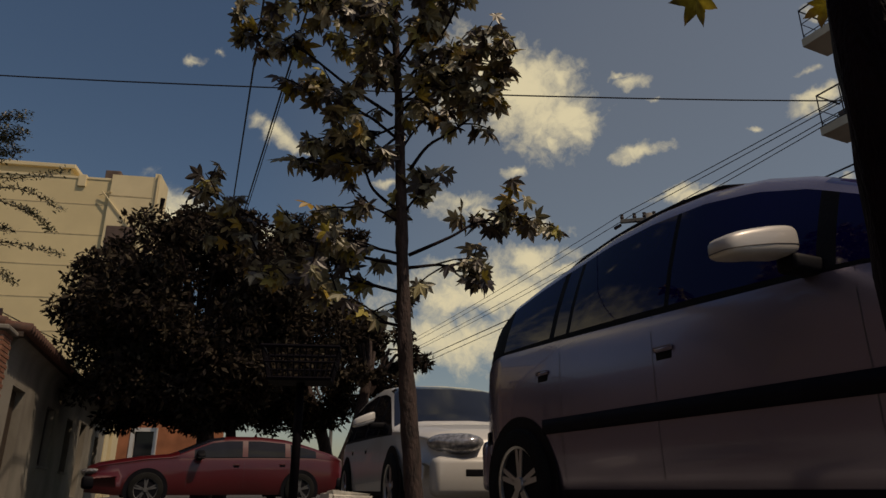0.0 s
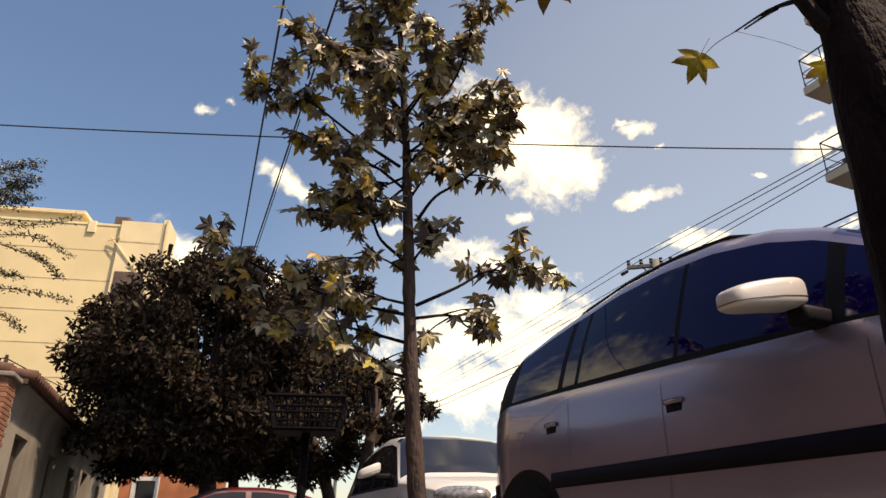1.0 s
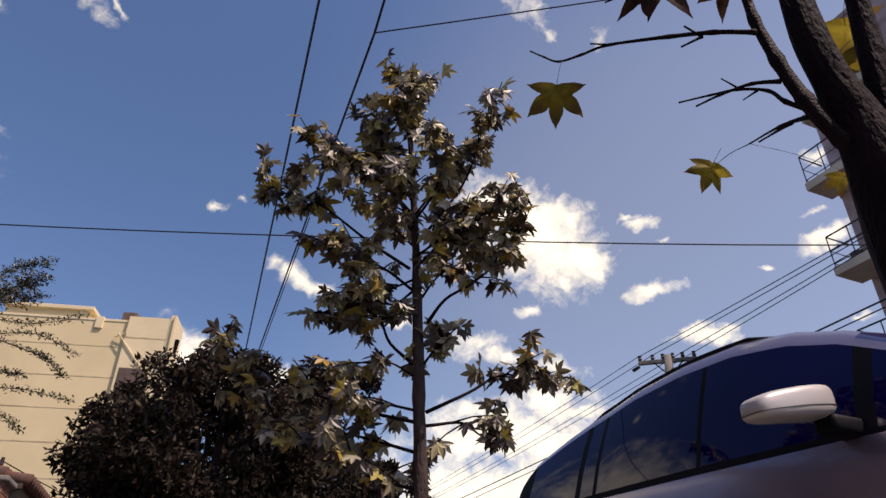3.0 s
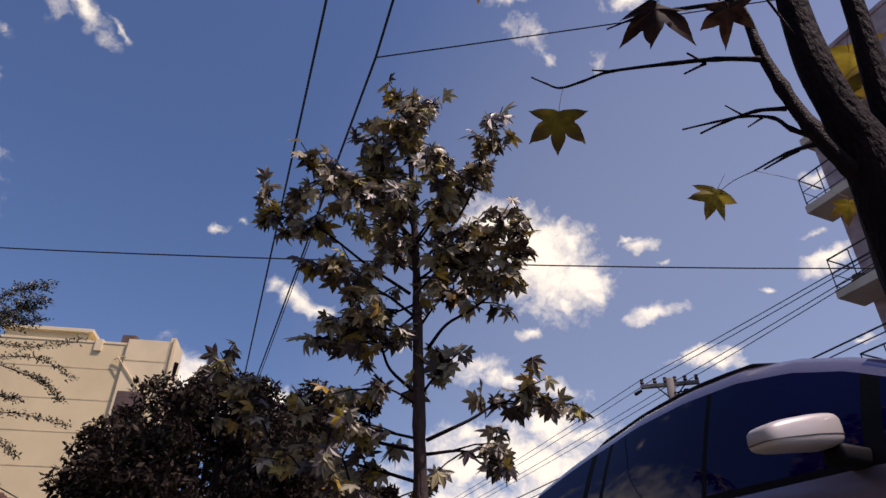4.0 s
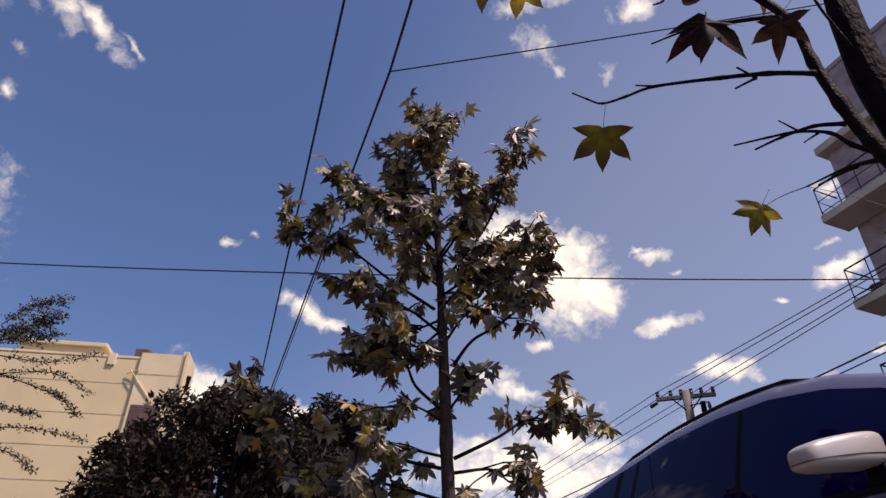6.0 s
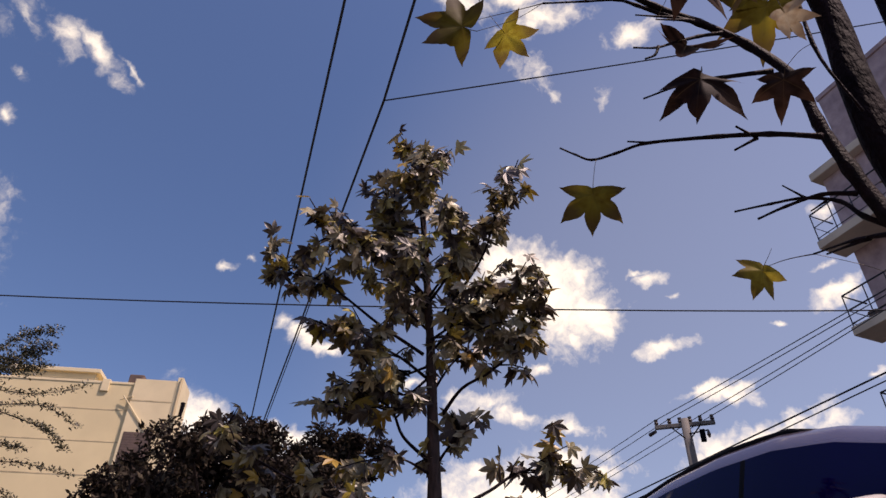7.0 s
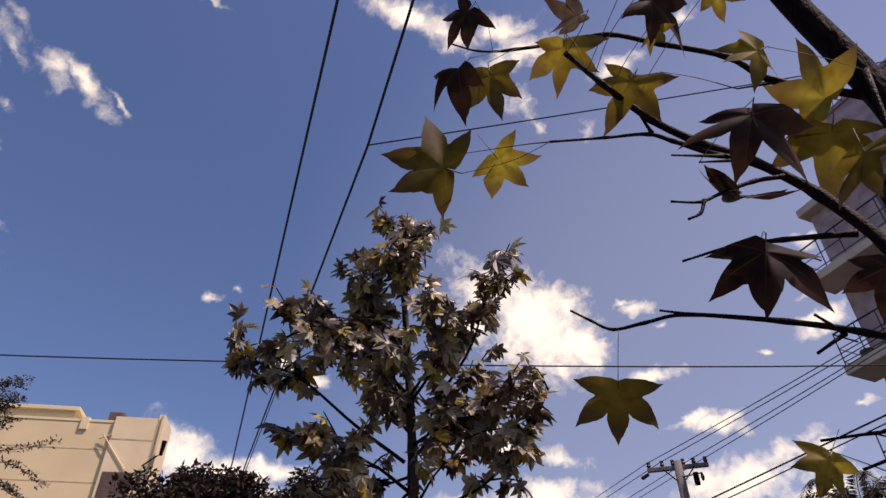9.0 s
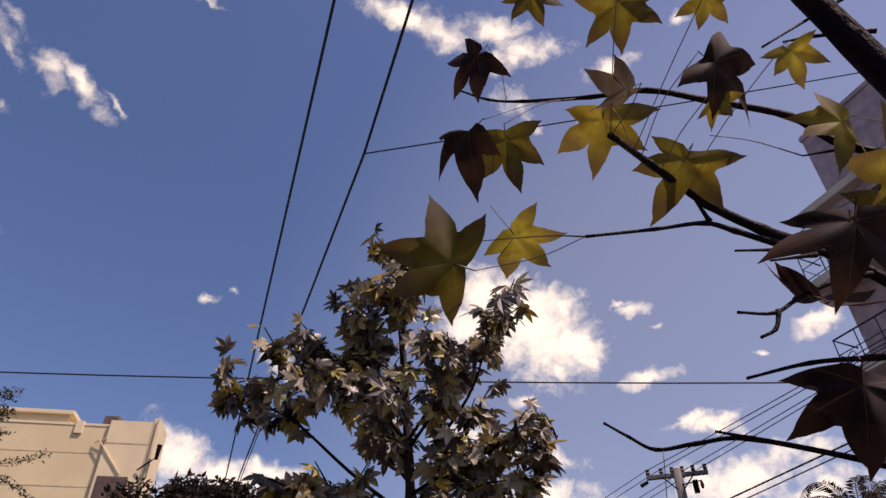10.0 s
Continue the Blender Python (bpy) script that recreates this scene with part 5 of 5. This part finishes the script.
limb('twig', [(0.374, 0.900, 1.732), (0.288, 0.880, 1.716)], 0.004, 0.002, near_tree)
limb('twig', [(0.395, 0.900, 1.723), (0.325, 0.880, 1.700)], 0.004, 0.002, near_tree)
limb('stem', [(0.106, 0.850, 1.718), (0.067, 0.880, 1.745), (-0.016, 0.920, 1.772)], 0.0014, 0.001, near_tree)
limb('twig', [(0.465, 0.920, 1.706), (0.416, 0.920, 1.697), (0.358, 0.910, 1.666), (0.318, 0.900, 1.640), (0.276, 0.900, 1.642)], 0.005, 0.003, near_tree)
limb('twig', [(0.324, 0.900, 1.643), (0.313, 0.900, 1.619), (0.293, 0.900, 1.608)], 0.004, 0.003, near_tree)
limb('twig', [(0.539, 0.930, 1.601), (0.442, 0.950, 1.607), (0.377, 0.970, 1.613), (0.310, 1.000, 1.610)], 0.006, 0.003, near_tree)
limb('branch', [(0.667, 0.920, 1.887), (0.521, 0.920, 1.935), (0.447, 0.900, 1.978), (0.329, 0.880, 1.992), (0.237, 0.860, 1.994), (0.167, 0.900, 2.032), (0.075, 0.970, 2.111), (0.022, 1.000, 2.155), (-0.027, 1.017, 2.204)], 0.009, 0.003, near_tree)
limb('twig', [(0.528, 0.920, 1.931), (0.453, 0.920, 1.916)], 0.004, 0.002, near_tree)
limb('stem', [(0.453, 0.920, 1.916), (0.392, 0.920, 1.949), (0.322, 0.900, 1.941)], 0.0014, 0.001, near_tree)
limb('twig', [(0.658, 0.900, 2.185), (0.571, 0.920, 2.202), (0.539, 0.950, 2.231)], 0.005, 0.003, near_tree)
limb('twig', [(0.686, 0.900, 2.317), (0.587, 0.900, 2.243), (0.444, 0.880, 2.119)], 0.006, 0.003, near_tree)
limb('twig', [(0.570, 0.800, 1.801), (0.533, 0.800, 1.513), (0.574, 0.820, 1.368)], 0.005, 0.004, near_tree)
near_leaf((-0.011, 0.910, 1.712), (-0.94, -0.20, 0.28), (0.05, -0.88, -0.47), 0.146, NEAR_LEAF[0])
near_leaf((0.028, 1.016, 1.893), (0.62, 0.45, -0.64), (-0.42, -0.50, -0.76), 0.117, NEAR_LEAF[3])
near_leaf((0.028, 0.876, 1.961), (0.15, 0.72, -0.67), (0.08, -0.69, -0.72), 0.113, NEAR_LEAF[0])
near_leaf((0.131, 0.743, 1.844), (-0.05, 0.76, -0.64), (-0.39, -0.61, -0.69), 0.109, NEAR_LEAF[0])
near_leaf((0.245, 0.799, 1.825), (-0.44, 0.32, -0.84), (-0.13, -0.95, -0.29), 0.110, NEAR_LEAF[0])
near_leaf((0.349, 0.734, 1.674), (-0.32, 0.16, -0.93), (-0.24, -0.97, -0.08), 0.133, NEAR_LEAF[1])
near_leaf((0.626, 0.922, 1.881), (-0.95, -0.26, -0.17), (0.25, -0.32, -0.91), 0.164, NEAR_LEAF[3])
near_leaf((0.612, 0.940, 1.876), (-0.35, 0.22, -0.91), (-0.41, -0.91, -0.06), 0.164, NEAR_LEAF[0])
near_leaf((0.378, 0.889, 1.649), (0.22, 0.81, 0.55), (-0.48, 0.58, -0.66), 0.131, NEAR_LEAF[1])
near_leaf((0.393, 0.896, 1.586), (-0.27, 0.09, -0.96), (-0.24, -0.97, -0.03), 0.146, NEAR_LEAF[1])
near_leaf((0.500, 0.838, 1.506), (-0.19, 0.41, -0.89), (-0.58, -0.78, -0.24), 0.100, NEAR_LEAF[1])
near_leaf((0.008, 0.868, 1.958), (-0.80, 0.47, -0.38), (-0.57, -0.79, 0.22), 0.128, NEAR_LEAF[1])
near_leaf((0.023, 0.888, 2.164), (-0.67, 0.62, -0.40), (-0.41, -0.76, -0.50), 0.114, NEAR_LEAF[1])
near_leaf((0.227, 0.705, 1.872), (0.80, 0.23, -0.55), (0.08, -0.96, -0.27), 0.109, NEAR_LEAF[1])
near_leaf((0.247, 0.747, 1.842), (0.39, -0.07, -0.92), (-0.83, -0.45, -0.32), 0.057, NEAR_LEAF[3])
near_leaf((0.443, 0.787, 1.849), (-0.86, -0.03, -0.51), (0.20, -0.94, -0.27), 0.101, NEAR_LEAF[3])
near_leaf((0.338, 0.707, 1.889), (0.27, 0.29, -0.92), (-0.31, -0.88, -0.37), 0.064, NEAR_LEAF[3])
near_leaf((0.044, 0.663, 1.957), (0.24, 0.50, -0.83), (-0.25, -0.80, -0.55), 0.070, NEAR_LEAF[0])
near_leaf((0.134, 0.635, 1.899), (0.06, 0.54, -0.84), (-0.29, -0.79, -0.54), 0.091, NEAR_LEAF[0])
near_leaf((0.238, 0.643, 1.906), (-0.04, 0.86, -0.51), (-0.34, -0.49, -0.80), 0.059, NEAR_LEAF[0])
near_leaf((0.146, 0.664, 1.764), (-0.85, 0.52, -0.13), (0.20, 0.08, -0.98), 0.074, NEAR_LEAF[2])
near_leaf((0.383, 0.635, 1.391), (0.45, 0.50, -0.74), (-0.79, -0.17, -0.59), 0.068, NEAR_LEAF[2])
near_leaf((0.207, 1.091, 1.480), (-0.05, 0.47, -0.88), (-0.15, -0.87, -0.46), 0.117, NEAR_LEAF[0])
near_leaf((0.641, 1.360, 1.468), (-0.50, 0.26, -0.83), (-0.15, -0.97, -0.21), 0.122, NEAR_LEAF[3])
near_leaf((0.377, 0.656, 1.501), (-0.16, -0.14, -0.98), (-0.74, -0.64, 0.21), 0.085, NEAR_LEAF[0])
near_leaf((0.787, 0.965, 1.537), (0.397, 0.790, -0.467), (-0.383, -0.320, -0.867), 0.136, NEAR_LEAF[0])
near_leaf((0.781, 1.132, 1.252), (0.195, 0.788, -0.584), (-0.469, -0.448, -0.761), 0.070, NEAR_LEAF[0])
near_leaf((0.745, 1.000, 1.426), (0.729, 0.587, -0.352), (-0.151, -0.363, -0.919), 0.103, NEAR_LEAF[0])


# ---- large dark tree
def clump_tree(name, label, trunk, crown, clumps, leaves, size, mat, seed):
    """A tree with a trunk, limbs and a crown of leafy clumps inside an ellipsoid (centre, radii)."""
    r = np.random.default_rng(seed)
    root = thing(name, pose(0, 0, 0), label, "tree")
    c, rad = np.array(crown[0]), np.array(crown[1])
    base = Vector(trunk)
    top = Vector(c) - Vector((0, 0, rad[2] * 0.3))
    part("trunk", add_tube(bmesh.new(), smooth_line([base, base.lerp(top, 0.5) + Vector((0.15, 0, 0)), top], 5), [0.24 - 0.012 * k for k in range(11)], 12, 0.15), M["bark"], root, "", True)
    d = r.normal(size=(clumps, 3))
    d /= np.linalg.norm(d, axis=1)[:, None]
    d *= r.uniform(0.45, 1.0, (clumps, 1)) ** 0.6
    centres = c + d * rad * (0.82 + 0.3 * r.random((clumps, 1)))
    spread = r.uniform(0.5, 1.05, clumps) * rad.mean() * 0.26
    for k in range(0, clumps, 3):
        q = Vector(centres[k])
        part("limb", add_tube(bmesh.new(), [top - Vector((0, 0, 0.8)), (top + q) / 2 + Vector((0, 0, 0.25)), q], [0.09, 0.05, 0.015], 6), M["bark"], root)
    pick = r.integers(0, clumps, leaves)
    off = r.normal(size=(leaves, 3))
    off /= np.linalg.norm(off, axis=1)[:, None]
    off *= (r.random((leaves, 1)) ** 0.45) * spread[pick][:, None] * (1, 1, 0.72)
    p = centres[pick] + off
    a = r.normal(size=(leaves, 3)) + off * 0.8
    a[:, 2] -= 0.25
    a /= np.linalg.norm(a, axis=1)[:, None]
    b = np.cross(a, r.normal(size=(leaves, 3)))
    b /= np.linalg.norm(b, axis=1)[:, None]
    s = r.uniform(0.6, 1.25, (leaves, 1)) * size
    n = np.cross(a, b)
    v = np.stack([p, p + a * s * 0.45 + b * s * 0.22 + n * s * 0.06, p + a * s, p + a * s * 0.45 - b * s * 0.22 + n * s * 0.06], 1).reshape(-1, 3)
    me = bpy.data.meshes.new("crown")
    me.vertices.add(len(v))
    me.vertices.foreach_set("co", v.ravel())
    me.loops.add(leaves * 4)
    me.loops.foreach_set("vertex_index", np.arange(leaves * 4))
    me.polygons.add(leaves)
    me.polygons.foreach_set("loop_start", np.arange(leaves) * 4)
    me.update()
    me.validate()
    me.materials.append(mat)
    crown_ob = tagged(new("crown", me), "uneven mass of small leaves", kind="stuff")
    crown_ob.parent = root
    return root


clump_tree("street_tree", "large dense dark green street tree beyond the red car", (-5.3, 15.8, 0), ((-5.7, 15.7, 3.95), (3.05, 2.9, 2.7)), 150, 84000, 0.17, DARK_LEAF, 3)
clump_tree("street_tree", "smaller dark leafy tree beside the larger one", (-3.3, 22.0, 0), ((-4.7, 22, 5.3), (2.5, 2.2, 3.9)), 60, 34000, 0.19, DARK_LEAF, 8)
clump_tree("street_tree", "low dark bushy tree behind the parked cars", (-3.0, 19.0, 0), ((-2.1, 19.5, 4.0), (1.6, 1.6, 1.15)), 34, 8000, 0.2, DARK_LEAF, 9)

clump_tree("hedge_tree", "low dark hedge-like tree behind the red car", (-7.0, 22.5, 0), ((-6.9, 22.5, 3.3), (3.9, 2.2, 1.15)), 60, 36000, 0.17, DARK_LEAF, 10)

# ---- feathery tree at the edge of the view
fr = random.Random(21)
feather = thing("acacia_tree", pose(-7.8, 9.65, 0), "acacia with drooping feathery sprays", "tree")
part("trunk", add_tube(bmesh.new(), smooth_line([(0, 0, 0.1), (0.1, 0.05, 2.0), (-0.25, 0.3, 4.2), (-0.55, 0.5, 6.0)], 5), [0.13 - 0.007 * k for k in range(16)], 12, 0.12), M["bark"], feather, "", True)
SPRAYS = [((-0.35, 0.5, 5.3), (0.3, 1.1, 5.42), (1.17, 1.15, 5.56)), ((-0.3, 0.45, 4.95), (0.4, 1.1, 5.25), (1.16, 1.15, 4.88)), ((-0.3, 0.4, 5.0), (0.5, 1.1, 4.85), (0.8, 1.15, 4.72), (1.18, 1.15, 4.40)),
          ((-0.28, 0.4, 4.5), (0.05, 1.1, 4.52), (0.42, 1.15, 4.47)), ((-0.25, 0.35, 4.0), (0.4, 1.1, 4.25), (1.31, 1.15, 4.05)), ((-0.2, 0.3, 3.8), (0.3, 1.1, 3.78), (0.72, 1.15, 3.50)),
          ((-0.4, 0.5, 5.6), (-0.2, 1.1, 6.15), (0.25, 1.15, 6.35)), ((-0.4, 0.5, 5.9), (-0.4, 1.1, 6.6), (0.1, 1.2, 6.75)), ((-0.4, 0.5, 5.5), (-0.1, 1.1, 5.85), (0.3, 1.15, 5.95)),
          ((-0.4, 0.5, 5.6), (-0.3, 1.0, 6.0), (-0.05, 1.2, 6.45))]
fv, ff = [], []
for k, pts in enumerate(SPRAYS):
    line = smooth_line([(x, y + 0.1 * math.sin(k * 2.1), z) for x, y, z in pts], 16)
    n = len(line) - 1
    part("branch", add_tube(bmesh.new(), line, [0.012 * (1 - 0.85 * i / n) for i in range(n + 1)], 6), M["twig"], feather, "thin drooping branch")
    dense = k >= 6
    for i in range(4, n + 1):
        for side in range(5 if dense else 3):
            wide = 0.085 if dense else 0.025
            hub = line[i] + Vector((fr.gauss(0, wide), fr.gauss(0, 0.05), fr.gauss(0.01, wide * 0.8)))
            for _ in range(5 if dense else 3):
                c = hub + Vector((fr.gauss(0, 0.03), fr.gauss(0, 0.03), fr.gauss(0, 0.015)))
                a = Vector((fr.gauss(0.5, 1), fr.gauss(0, 1), fr.gauss(0.1, 0.6))).normalized() * fr.uniform(0.045, 0.085)
                b = a.orthogonal().normalized() * 0.013
                j = len(fv)
                fv += [c, c + a * 0.5 + b, c + a, c + a * 0.5 - b]
                ff.append((j, j + 1, j + 2, j + 3))
me = bpy.data.meshes.new("foliage")
me.from_pydata(fv, [], ff)
me.materials.append(FINE_LEAF)
lf = tagged(new("foliage", me), "small feathery leaflets", kind="stuff")
lf.parent = feather

# ---- palm far behind
palm = thing("palm_tree", pose(20.1, 35, 0), "distant palm with arching fronds", "tree")
part("trunk", add_tube(bmesh.new(), [(0, 0, 0), (0.1, 0, 6), (0, 0, 11.0)], [0.28, 0.22, 0.2], 12, 0.1), M["bark"], palm, "", True)
pr = random.Random(4)
for k in range(26):
    a = 2 * math.pi * k / 26 + pr.uniform(-0.1, 0.1)
    lift = (0.9, 0.35, 1.6, 0.1)[k % 4] + pr.uniform(-0.15, 0.15)
    reach = pr.uniform(3.4, 4.3)
    bm = bmesh.new()
    spine = smooth_line([(0, 0, 11.0), (math.cos(a) * reach * 0.3, math.sin(a) * reach * 0.3, 11.2 + lift), (math.cos(a) * reach * 0.7, math.sin(a) * reach * 0.7, 11.1 + lift * 1.05), (math.cos(a) * reach, math.sin(a) * reach, 10.3 + lift * 0.7)], 10)
    add_tube(bm, spine, [0.03 * (1 - 0.8 * i / (len(spine) - 1)) for i in range(len(spine))], 4)
    for i in range(3, len(spine) - 1):
        t = (spine[i + 1] - spine[i]).normalized()
        sd = t.cross(Vector((0, 0, 1))).normalized()
        for s in (-1, 1):
            for u in (0, 0.33, 0.66):
                p = spine[i].lerp(spine[i + 1], u)
                q = p + sd * s * pr.uniform(0.4, 0.65) + t * 0.4 - Vector((0, 0, pr.uniform(0.1, 0.35)))
                bm.faces.new([bm.verts.new(v) for v in (p, (p + q) / 2 + t * 0.04, q, (p + q) / 2 - t * 0.04)])
    part("frond", bm, DARK_LEAF, palm, "dark green arching frond")
